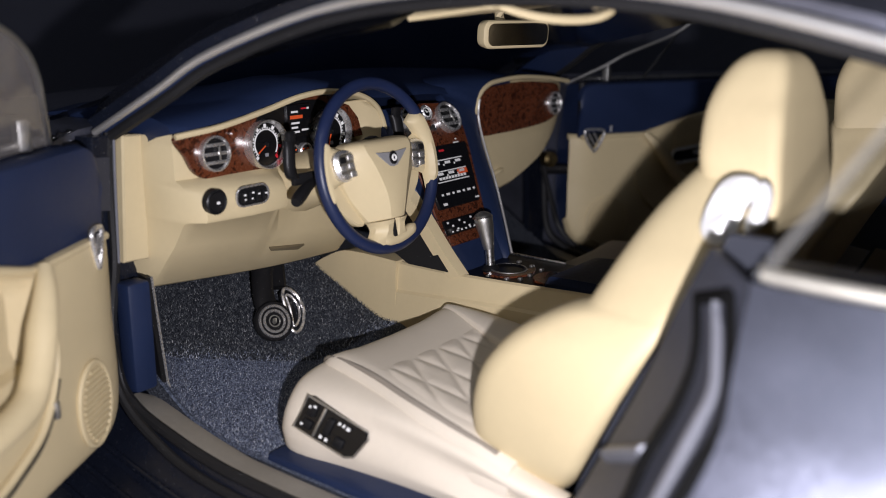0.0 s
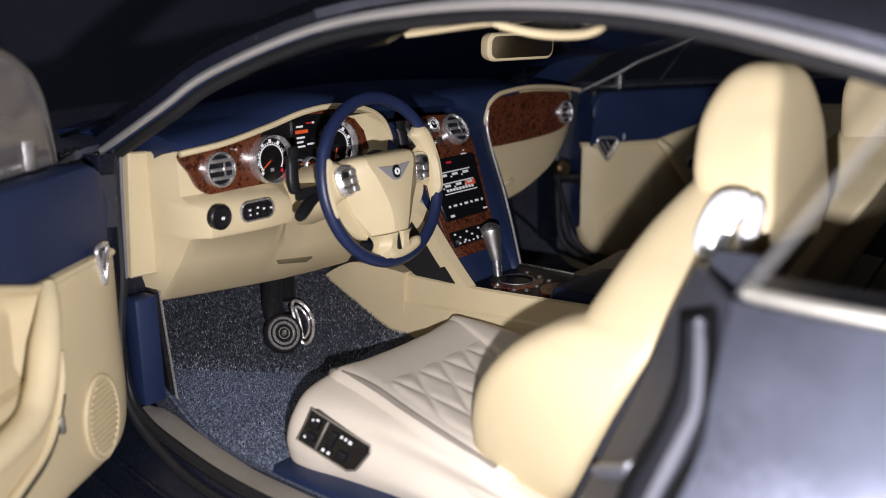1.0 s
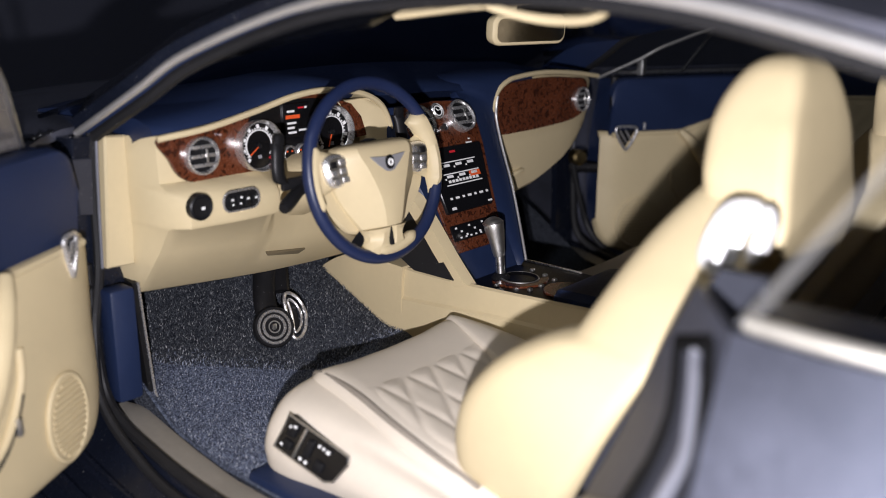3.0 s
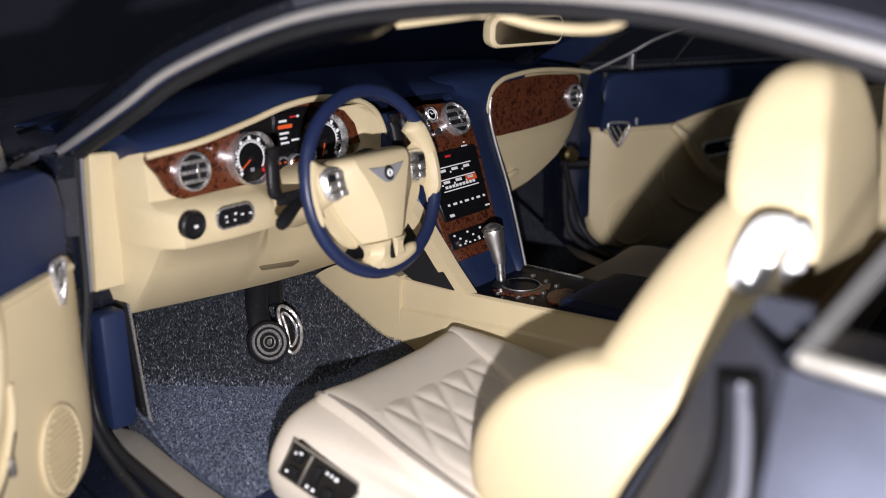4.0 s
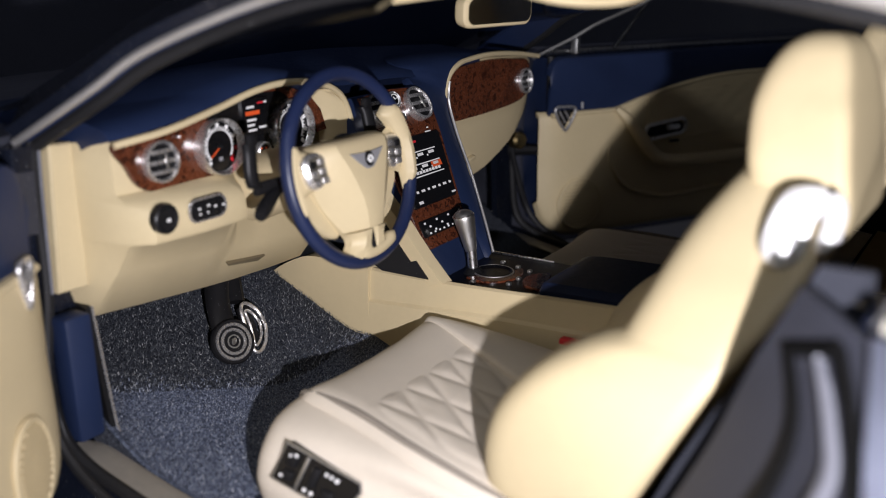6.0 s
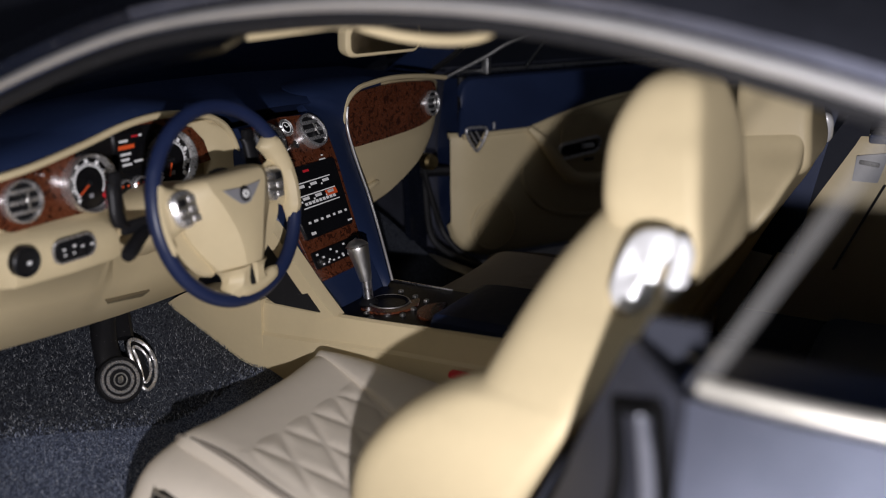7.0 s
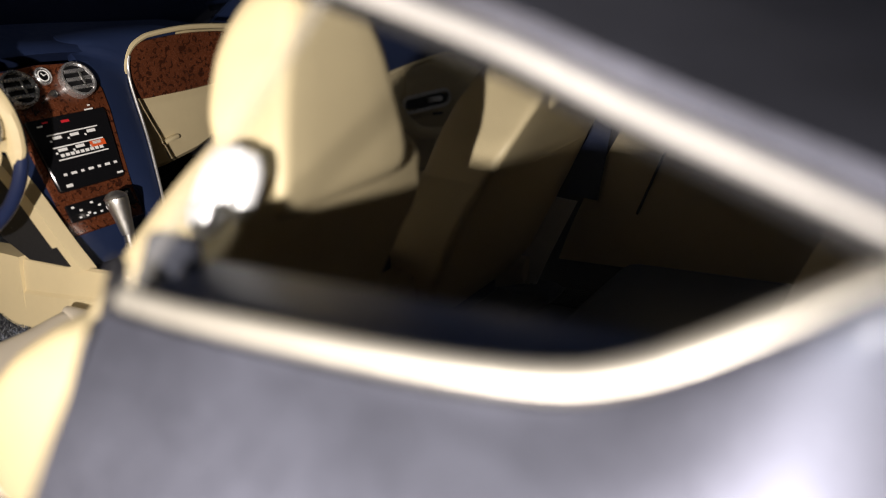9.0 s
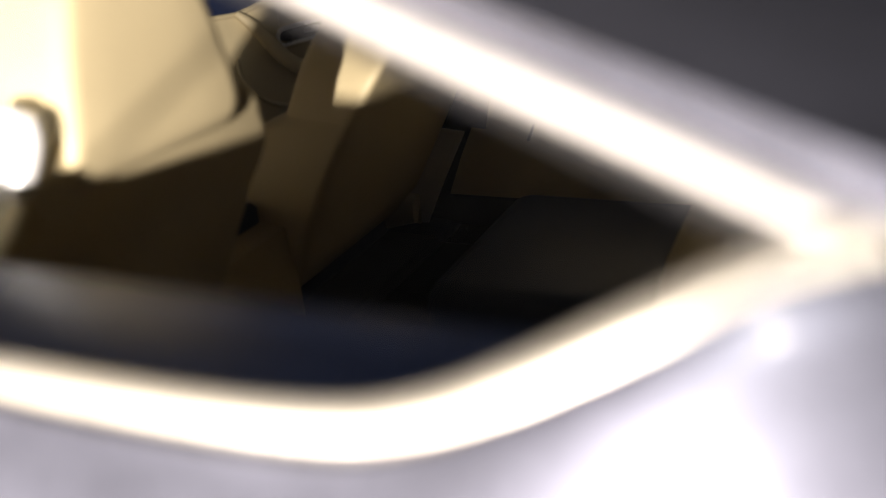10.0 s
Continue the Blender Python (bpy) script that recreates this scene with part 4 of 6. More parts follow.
# Black plate stands in for the unlit hollow beside the stack.
part("shade_panel", loft(B(), [[(x, y, z) for y, z in ((0.20, 0.82), (0.12, 0.74), (0.01, 0.59), (0.12, 0.59), (0.26, 0.66), (0.26, 0.80))] for x in (-0.150, -0.142)]), RUBBER, dash, "black plate for the shaded hollow beside the centre stack", smooth=0)
part("stack_leg", smooth_loft(B(), [[(x - w, y - 0.015, z), (x + w, y - 0.022, z), (x + w, y + 0.01, z - 0.01), (x - w, y + 0.016, z - 0.01)] for x, y, z, w in ((-0.152, 0.17, 0.80, 0.014), (-0.145, 0.10, 0.72, 0.0135), (-0.138, 0.04, 0.64, 0.013), (-0.132, -0.005, 0.585, 0.0125))], 16), BEIGE, dash, "beige strut beside the centre stack")
# passenger side
pw = [(0.225, 0.834), (0.207, 0.865), (0.205, 0.898), (0.214, 0.926), (0.236, 0.945), (0.27, 0.954), (0.40, 0.959), (0.53, 0.950), (0.596, 0.939), (0.603, 0.90), (0.599, 0.872), (0.578, 0.851), (0.52, 0.838), (0.40, 0.832), (0.30, 0.831)]
rows = []
for x in np.linspace(0.205, 0.668, 30):
    k = (x - 0.205) / 0.463
    low = float(np.interp(x, [0.2, 0.30, 0.397, 0.46, 0.525, 0.575, 0.617, 0.651, 0.668], [0.664, 0.668, 0.684, 0.704, 0.729, 0.757, 0.789, 0.832, 0.875]))
    back = 0.03 * k**8
    top = float(np.interp(x, [0.20, 0.25, 0.40, 0.536, 0.668], [0.930, 0.957, 0.967, 0.959, 0.944]))
    rows.append([(x, 0.23, top), (x, 0.196 + back, top - 0.003), (x, 0.190 + back, top - 0.012), (x, 0.198 + back, 0.86), (x, 0.194 + back, 0.852), (x, 0.194 + back, 0.7 * 0.852 + 0.3 * low),
                 (x, 0.196 + back, 0.3 * 0.852 + 0.7 * low), (x, 0.200 + back, low + 0.012), (x, 0.214 + back, low), (x, 0.36, low), (x, 0.40, 0.86), (x, 0.38, 0.95)])
part("passenger_fascia", loft(B(), rows), BEIGE, dash, "beige passenger fascia with the glovebox")
part("walnut_panel", plate(B(), pw, (0, 0.198, 0), X, Z, 0.012, 0.002, 70), WOOD, dash, "glossy burl walnut passenger panel")
part("panel_rim", tube(B(), [(a, 0.189, e) for a, e in curve([(0.199, 0.872), (0.198, 0.895), (0.206, 0.921), (0.224, 0.943), (0.252, 0.958), (0.29, 0.966), (0.40, 0.971), (0.536, 0.962), (0.658, 0.946)], 40)], 0.006, 8), BEIGE, dash, "beige rim over the passenger panel")
air_vent(dash, (0.576, 0.186, 0.890), (0, -1, 0.05), 0.031)
part("glovebox_handle", box(B(), (0.305, 0.194, 0.729), (0.05, 0.02, 0.012), 0.005, Matrix.Rotation(-0.15, 4, "Y")), BEIGE, dash)

# ---- steering wheel ----
WC = Vector((-0.3644, 0.012, 0.852))
WN = Vector((0, -1, 0.195)).normalized()
wu, wv, wn = basis(WN)
wheel = thing("steering_wheel", WC + Vector((0, 0.06, -0.01)), "navy-rimmed steering wheel with a beige three-spoke centre", "steering wheel")
part("rim", ring(B(), WC, WN, 0.1590, 0.0122, 72, 14), RIMBLUE, wheel, "navy blue painted rim")


def wpt(a, e, h=0.0):
    return WC + wu * a + wv * e + wn * h


# raised wedge that narrows downwards, and its sloping sides
rows = []
for e, W, w, hr, he in ((0.054, 0.062, 0.048, 0.000, -0.008), (0.051, 0.080, 0.058, 0.016, 0.000), (0.044, 0.092, 0.065, 0.026, 0.002), (0.030, 0.099, 0.064, 0.031, 0.001), (0.010, 0.103, 0.054, 0.034, -0.002), (-0.013, 0.104, 0.044, 0.035, -0.006), (-0.035, 0.096, 0.035, 0.035, -0.009),
                        (-0.058, 0.083, 0.028, 0.034, -0.010), (-0.080, 0.068, 0.0235, 0.031, -0.008), (-0.096, 0.057, 0.021, 0.027, -0.005), (-0.102, 0.053, 0.020, 0.023, -0.005), (-0.104, 0.050, 0.019, -0.004, -0.012)):
    rows.append([wpt(a, e, h) for a, h in ((-W, -0.024), (-W, he - 0.006), (-W * 0.985, he), (-w * 0.5 - W * 0.5, 0.5 * hr + 0.5 * he + 0.002), (-w - 0.0016, hr - 0.0030), (-w + 0.0016, hr - 0.0006), (-w * 0.4, hr + 0.0012), (w * 0.4, hr + 0.0012), (w - 0.0016, hr - 0.0006), (w + 0.0016, hr - 0.0030), (w * 0.5 + W * 0.5, 0.5 * hr + 0.5 * he + 0.002), (W * 0.985, he), (W, he - 0.006), (W, -0.024))])
part("hub_pad", smooth_loft(B(), rows, 48), BEIGE, wheel, "beige moulded centre pad with a raised wedge", smooth=22)
for sx in (-1, 1):
    rows = []
    for k in np.linspace(0, 1, 8):
        a = sx * (0.060 + 0.085 * k)
        hh = 0.033 - 0.006 * math.sin(k * math.pi) + 0.018 * k * k
        e0 = 0.009 + 0.006 * k
        rows.append([wpt(a, e0 - hh, -0.012), wpt(a, e0 - hh * 0.8, 0.003 - 0.006 * k), wpt(a, e0, 0.009 - 0.009 * k), wpt(a, e0 + hh * 0.8, 0.003 - 0.006 * k), wpt(a, e0 + hh, -0.012), wpt(a, e0, -0.018)])
    part("side_spoke", smooth_loft(B(), rows, 12, 18), BEIGE, wheel)
    fl = curve([(0.075, 0.0), (0.118, -0.006), (0.133, -0.022), (0.128, -0.045), (0.108, -0.070), (0.084, -0.094), (0.066, -0.106), (0.048, -0.104), (0.052, -0.06)], 34, True)
    part("flank", loft(B(), [[wpt(sx * a, e, -0.030) for a, e in fl], [wpt(sx * a, e, -0.020) for a, e in fl], [wpt(sx * (a * 0.96 + 0.003), e * 0.96, -0.016) for a, e in fl]]), BEIGE, wheel, "recessed beige side of the centre pad")
    rows = []
    for k in np.linspace(0, 1, 9):
        e = -0.1035 - 0.046 * k
        i0, o0 = 0.004 + 0.004 * math.sin(math.pi * k) - 0.002 * k, 0.050 - 0.010 * math.sin(math.pi * min(1, k * 1.3)) + 0.022 * k**3
        h = 0.0225 - 0.012 * k
        rows.append([wpt(sx * a, e, g) for a, g in ((i0, -0.014), (i0, h - 0.004), (i0 + 0.003, h), (0.5 * (i0 + o0), h + 0.0005), (o0 - 0.012, h - 0.005), (o0, h - 0.018), (o0, -0.016))])
    part("lower_spoke", smooth_loft(B(), rows, 14), BEIGE, wheel, smooth=40)
    pout = [(-0.027, 0.022), (-0.012, 0.028), (0.012, 0.028), (0.027, 0.018), (0.025, -0.012), (0.012, -0.027), (-0.008, -0.028), (-0.025, -0.014)]
    pod = part("switch_pod", plate(B(), [(sx * a, e) for a, e in pout][::sx], wpt(sx * 0.103, 0.012, 0.0), wu, wv, 0.013, 0.005, 32), SILVER, wheel, "chrome switch pod")
    part("pod_inset", plate(B(), [(sx * a * 0.8, e * 0.8) for a, e in pout][::sx], wpt(sx * 0.103, 0.012, 0.010), wu, wv, 0.0042, 0.001, 32), SATIN, pod)
    for k in range(6):
        i, j = k % 2, k // 2
        q = wpt(sx * 0.103 + sx * (-0.011 + 0.021 * i - 0.003 * (j == 2)), 0.0265 - 0.0155 * j - 0.003 * i, 0.015)
        part("button", box(B(), q - wn * 0.001, (0.0155, 0.0118, 0.006), 0.0026, Matrix((wu, wv, wn)).transposed().to_4x4()), BLACK if k == 1 else SILVER, pod)
    pd, pz = (0.138, 0.02) if sx > 0 else (0.172, 0.0)
    part("shift_paddle", smooth_loft(B(), [[Vector((-0.367 + sx * dx, y, z)) + Vector((sx * a, b, 0)) for a, b in ((-0.012, -0.004), (0.0, -0.010), (0.012, -0.006), (0.011, 0.005), (-0.011, 0.005))] for dx, y, z in ((pd - 0.007, 0.085, 0.914 + pz), (pd - 0.004, 0.082, 0.905 + pz), (pd - 0.002, 0.080, 0.89 + pz), (pd, 0.078, 0.868 + pz), (pd - 0.004, 0.078, 0.85 + pz), (pd - 0.012, 0.08, 0.843 + pz))], 16, 20), BLACK, wheel, "black shift paddle")
    part("paddle_arm", box(B(), (-0.367 + sx * 0.115, 0.085, 0.846 if sx > 0 else 0.838), (0.09, 0.012, 0.022), 0.005), BLACK, wheel)
    part("paddle_cap", box(B(), (-0.367 + sx * (pd - 0.006), 0.080, 0.920 + pz), (0.020, 0.014, 0.022), 0.005), BLACK, wheel)
    # crescent thumb rest on the inner side of the rim
    rows = []
    top = 0.66 if sx > 0 else 0.42
    for t in np.linspace(-0.43, top, 18):
        k = (t + 0.43) / (top + 0.43)
        thin = min(1.0, 6 * k, 14 * (1 - k))
        ri = (0.139 if sx > 0 else 0.1455) - (0.013 if sx > 0 else 0.004) * max(0.0, k - 0.45) / 0.55 + 0.012 * (1 - min(1.0, 6 * k))
        ro = 0.160
        rows.append([wpt(sx * r * math.cos(t), r * math.sin(t), h) for r, h in ((ri, -0.010), (ri, 0.003 * thin), (ri + 0.004, 0.009 * thin), (0.5 * (ri + ro), 0.0165 * thin + 0.001), (ro - 0.002, 0.0168 * thin), (ro, 0.012 * thin), (ro, -0.010))])
    part("rim_grip", smooth_loft(B(), rows, 30), BEIGE, wheel, smooth=50)
part("rim_inlay", tube(B(), [wpt(0.145 * math.sin(t), -0.145 * math.cos(t), 0.004) for t in np.linspace(-0.26, 0.50, 16)], [0.004, 0.009, 0.011] + [0.012] * 10 + [0.012, 0.009, 0.004], 12, up=wn), BEIGE, wheel, "beige inlay on the lower rim")
part("slot", box(B(), wpt(0, -0.120, 0.011), (0.010, 0.040, 0.006), 0.001, Matrix((wu, wv, wn)).transposed().to_4x4()), RUBBER, wheel)
em = part("winged_badge", plate(B(), [(-0.044, 0.013), (0, 0.010), (0.044, 0.013), (0.026, -0.004), (0.011, -0.016), (0, -0.018), (-0.011, -0.016), (-0.026, -0.004)], wpt(0, 0.014, 0.0335), wu, wv, 0.003, 0.001), GREY, wheel, "dark grey winged badge")
part("badge_centre", lathe(B(), [(0.0105, 0.0), (0.0105, 0.005), (0.001, 0.006)], wpt(0, 0.013, 0.0340), wn, 20, squash=1.2), BLACK, em)
part("badge_mark", ring(B(), wpt(0, 0.013, 0.0398), wn, 0.005, 0.0021, 18, 6), WHITE, em)
part("column", lathe(B(), [(0.035, -0.10), (0.04, -0.03), (0.06, -0.012), (0.001, -0.012)], WC, WN, 24), BLACK, wheel)

# ---- pedals ----
ped = thing("pedals", (-0.37, 0.40, 0.41), "black pedals with round silver brake pad", "pedal")
PN = Vector((-0.25, -0.86, 0.42)).normalized()
part("brake_arm", tube(B(), curve([(-0.275, 0.46, 0.66), (-0.305, 0.43, 0.60), (-0.345, 0.39, 0.53), (-0.363, 0.352, 0.472)], 14), [0.040, 0.038, 0.036, 0.034, 0.031, 0.028, 0.026, 0.024, 0.024, 0.024, 0.025, 0.026, 0.026, 0.024], 12, flat=0.45), BLACK, ped, "black pedal arm")
PC = Vector((-0.364, 0.335, 0.466))
pd = part("brake_pad", lathe(B(), [(0.044, -0.012), (0.046, 0.0), (0.043, 0.004), (0.001, 0.004)], PC, PN, 36), BLACK, ped, "round brake pedal pad")
for r in (0.035, 0.024):
    part("silver_ring", ring(B(), PC + PN * 0.004, PN, r, 0.0034, 36, 6), SILVER, pd)
part("centre_disc", ring(B(), PC + PN * 0.0045, PN, 0.0125, 0.0016, 24, 6), SATIN, pd)
part("centre_mark", box(B(), PC + PN * 0.005, (0.010, 0.004, 0.013), 0.001), SATIN, pd)
part("accelerator_arm", tube(B(), curve([(-0.225, 0.47, 0.66), (-0.265, 0.43, 0.58), (-0.30, 0.385, 0.52)], 8), 0.018, 8, flat=0.6), BLACK, ped)
ac = part("accelerator_pad", box(B(), (-0.306, 0.348, 0.474), (0.03, 0.014, 0.09), 0.006, Euler((radians(-26), 0, radians(-14))).to_matrix().to_4x4()), BLACK, ped)
ROT = Euler((radians(-26), 0, radians(-14))).to_matrix()
for i in (0, 1):
    loop = [(0.006 + (0.022 - 0.011 * i) * math.cos(a) - 0.010 * math.sin(a) ** 2, (0.052 - 0.015 * i) * math.sin(a)) for a in np.linspace(0, 2 * math.pi, 28, endpoint=False)]
    part("silver_loop", tube(B(), [Vector((-0.308, 0.338, 0.476)) + ROT @ Vector((a, -0.006, e)) for a, e in loop], 0.0040 - 0.001 * i, 8, True), SILVER, ac)

# ---- centre console ----
con = thing("centre_console", (0, -0.1, 0.37), "beige centre tunnel with a walnut and black top", "console")
rows = []
for y, w, zt, g in ((0.30, 0.134, 0.590, 0.512), (0.25, 0.138, 0.588, 0.515), (0.10, 0.14, 0.584, 0.525), (-0.1, 0.142, 0.59, 0.540), (-0.3, 0.142, 0.60, 0.548), (-0.48, 0.14, 0.605, 0.554), (-0.56, 0.135, 0.59, 0.550)):
    rows.append([(-w - 0.012, y, 0.36), (-w - 0.009, y, g - 0.006), (-w - 0.003, y, g), (-w, y, zt - 0.02), (-w + 0.004, y, zt - 0.004), (-w + 0.010, y, zt), (-w + 0.016, y, zt - 0.004), (-w + 0.018, y, zt - 0.022), (w - 0.018, y, zt - 0.022), (w - 0.016, y, zt - 0.022), (w - 0.010, y, zt - 0.022), (w - 0.004, y, zt - 0.024), (w, y, zt - 0.032), (w + 0.012, y, 0.36)])
part("tunnel", loft(B(), [[Vector(p) for p in r] for r in curve(np.array(rows).reshape(len(rows), -1), 30).reshape(30, 14, 3)]), BEIGE, con, "beige tunnel cover")
part("front_cheek", smooth_loft(B(), [[(-0.145, y, zb), (-0.150, y, 0.5 * (zb + zt)), (-0.146, y, zt), (-0.10, y, zt), (-0.10, y, zb)] for y, zb, zt in ((0.16, 0.41, 0.588), (0.20, 0.425, 0.590), (0.27, 0.450, 0.591), (0.322, 0.470, 0.588), (0.36, 0.487, 0.574), (0.395, 0.503, 0.556), (0.43, 0.519, 0.534), (0.445, 0.524, 0.528))], 20), BEIGE, con)
part("top_plate", plate(B(), [(-0.121, 0.06), (-0.121, -0.22), (0.121, -0.22), (0.121, 0.06)], (0, 0, 0.564), X, Y, 0.010, 0.002), GLOSSBLACK, con, "black gloss console top plate")
GC = Vector((-0.008, -0.057, 0.574))
part("gear_gate", lathe(B(), [(0.040, 0.0), (0.041, 0.004), (0.037, 0.006), (0.033, 0.002), (0.001, 0.001)], GC, Z, 36), GLOSSBLACK, con, "black round gear gate surround")
part("gate_ring", ring(B(), GC + Vector((0, 0, 0.004)), (0, 0, 1), 0.0405, 0.0020, 36, 6), SATIN, con, "thin grey ring round the gear gate")
crescent = [(math.cos(t) * 0.066, math.sin(t) * 0.060) for t in np.linspace(radians(150), radians(318), 20)] + [(math.cos(t) * 0.044, math.sin(t) * 0.044) for t in np.linspace(radians(310), radians(158), 18)]
part("gate_panel", plate(B(), crescent, GC, X, Y, 0.004, 0.001), WOOD, con, "burl walnut crescent round the gear gate")
half = [(0.052 * math.cos(t), 0.050 * math.sin(t)) for t in np.linspace(0, math.pi, 18)]
turned = Vector((0.945, 0.326, 0))
hm = part("end_trim", plate(B(), half, (-0.012, -0.182, 0.574), turned, Vector((-0.326, 0.945, 0)), 0.006, 0.0015), WOOD, con, "half-round burl walnut end piece")
part("chrome_tip", box(B(), (-0.066, -0.198, 0.579), (0.026, 0.012, 0.008), 0.003, Matrix.Rotation(0.33, 4, "Z")), SILVER, hm)
for x, y in ((0.058, -0.042), (0.032, -0.119), (-0.020, -0.121), (-0.058, -0.120), (-0.083, -0.053), (0.045, -0.085)):
    part("console_button", box(B(), (x, y, 0.577), (0.011, 0.009, 0.007), 0.002), SATIN, con)
part("chrome_strip", box(B(), (0.1135, -0.05, 0.5765), (0.005, 0.17, 0.005), 0.0015), CHROME, con)
part("armrest", smooth_loft(B(), [[(-w, y, 0.572), (-w, y, z), (-w + 0.012, y, z + 0.012), (w - 0.012, y, z + 0.012), (w, y, z), (w, y, 0.572)] for y, z, w in ((-0.205, 0.582, 0.095), (-0.225, 0.597, 0.108), (-0.35, 0.602, 0.112), (-0.52, 0.604, 0.112))], 16), BLUE, con, "navy armrest lid")
gs = thing("gear_selector", (-0.026, -0.02, 0.574), "satin chrome gear selector lever on the console", "gear lever")
part("boot", lathe(B(), [(0.022, 0.0), (0.018, 0.006), (0.012, 0.012), (0.001, 0.012)], (-0.026, -0.02, 0.574), Z, 20), BLACK, gs)
part("shaft", tube(B(), [(-0.026, -0.020, 0.572), (-0.027, -0.015, 0.628)], 0.0105, 14), CHROME, gs, "chrome shaft")
part("knob", tube(B(), curve([(-0.027, -0.015, 0.622), (-0.0285, -0.01, 0.648), (-0.030, -0.005, 0.672), (-0.032, -0.001, 0.692), (-0.033, 0.001, 0.706)], 14), [0.012, 0.0135, 0.0145, 0.0155, 0.0165, 0.0178, 0.019, 0.0202, 0.021, 0.0215, 0.0215, 0.020, 0.0155, 0.007], 20), SATIN, gs, "satin chrome knob")
part("knob_cap", ring(B(), (-0.0325, 0.0, 0.694), (-0.04, 0.2, 1), 0.0208, 0.0020, 28, 8), CHROME, gs)
bk = thing("seat_belt_buckle", (-0.165, -0.30, 0.40), "red-topped seat belt buckle beside the driver seat", "buckle")
part("housing", box(B(), (-0.166, -0.308, 0.47), (0.024, 0.046, 0.12), 0.005), BEIGE, bk)
part("release_button", box(B(), (-0.167, -0.308, 0.533), (0.018, 0.044, 0.012), 0.003), RED, bk, "red release button")


# ---- seats ----
def seat(side, name, label):
    """A front seat. side: -1 the driver's, 1 the passenger's."""
    sx = -side
    xc = side * 0.38
    st = thing(name, (xc, -0.25, 0.36), label, "car seat", "front seats")

    def M(p):
        return (xc + sx * p[0], p[1], p[2])

    def level(z, fo, bo, bi, fi, r, dip=0.0, lean=0.0):
        """One level of a padded form: outer front, outer back, inner back and inner front corner, rounded by r; dip hollows the front."""
        cs = [Vector((a, y)) for a, y in (fo, bo, bi, fi)]
        out = []
        for i, c in enumerate(cs):
            p, n = cs[i - 1], cs[(i + 1) % 4]
            a, b = c + (p - c).normalized() * r[i], c + (n - c).normalized() * r[i]
            out += [a.lerp(c, k).lerp(c.lerp(b, k), k) for k in np.linspace(0, 1, 7)]
            if i < 3:
                d = cs[(i + 1) % 4] + (c - cs[(i + 1) % 4]).normalized() * r[(i + 1) % 4]
                out += [b.lerp(d, k) for k in (0.25, 0.5, 0.75)]
            else:
                d = cs[0] + (c - cs[0]).normalized() * r[0]
                out += [b.lerp(d, k) - Vector((0, dip * math.sin(math.pi * k) ** 0.8)) for k in np.linspace(0.1, 0.9, 9)]
        return [M((q.x, q.y, z - lean * (q.y - fo[1]))) for q in out]

    # backrest: height, outer front corner, outer back corner, middle
    lev = [(0.43, (-0.20, -0.39), (-0.20, -0.53), 0.005), (0.48, (-0.222, -0.374), (-0.232, -0.57), 0.005), (0.53, (-0.232, -0.370), (-0.245, -0.595), 0.005), (0.58, (-0.236, -0.378), (-0.252, -0.62), 0.005),
           (0.62, (-0.236, -0.394), (-0.256, -0.64), 0.005), (0.66, (-0.233, -0.424), (-0.256, -0.66), 0.005), (0.69, (-0.225, -0.455), (-0.252, -0.676), 0.006), (0.714, (-0.213, -0.490), (-0.246, -0.69), 0.008), (0.730, (-0.207, -0.520), (-0.240, -0.699), 0.009), (0.7385, (-0.202, -0.542), (-0.237, -0.704), 0.010), (0.744, (-0.197, -0.550), (-0.234, -0.708), 0.011),
           (0.752, (-0.190, -0.553), (-0.230, -0.712), 0.013), (0.775, (-0.172, -0.561), (-0.219, -0.727), 0.018), (0.81, (-0.148, -0.575), (-0.196, -0.747), 0.026), (0.84, (-0.122, -0.587), (-0.168, -0.760), 0.032), (0.87, (-0.098, -0.602), (-0.140, -0.772), 0.037),
           (0.90, (-0.076, -0.622), (-0.104, -0.773), 0.041), (0.925, (-0.052, -0.640), (-0.080, -0.770), 0.044), (0.945, (-0.030, -0.656), (-0.058, -0.764), 0.044)]
    rows = []
    for z, fo, bo, c in lev:
        k = max(0.0, min(1.0, (z - 0.80) / 0.1))
        bi = (2 * c - bo[0] - 0.02 * k, bo[1] - 0.004 * k)
        h = fo[1] - bo[1]
        rows.append(level(z, fo, bo, bi, (2 * c - fo[0], fo[1]), (min(0.05, 0.35 * h), 0.022 + 0.014 * (1 - k), 0.022, min(0.05, 0.35 * h)), 0.05 * max(0.0, min(1.0, (0.93 - z) / 0.15))))
    part("backrest", smooth_loft(B(), rows, 90), BEIGE, st, "beige leather backrest with side bolsters", smooth=60)
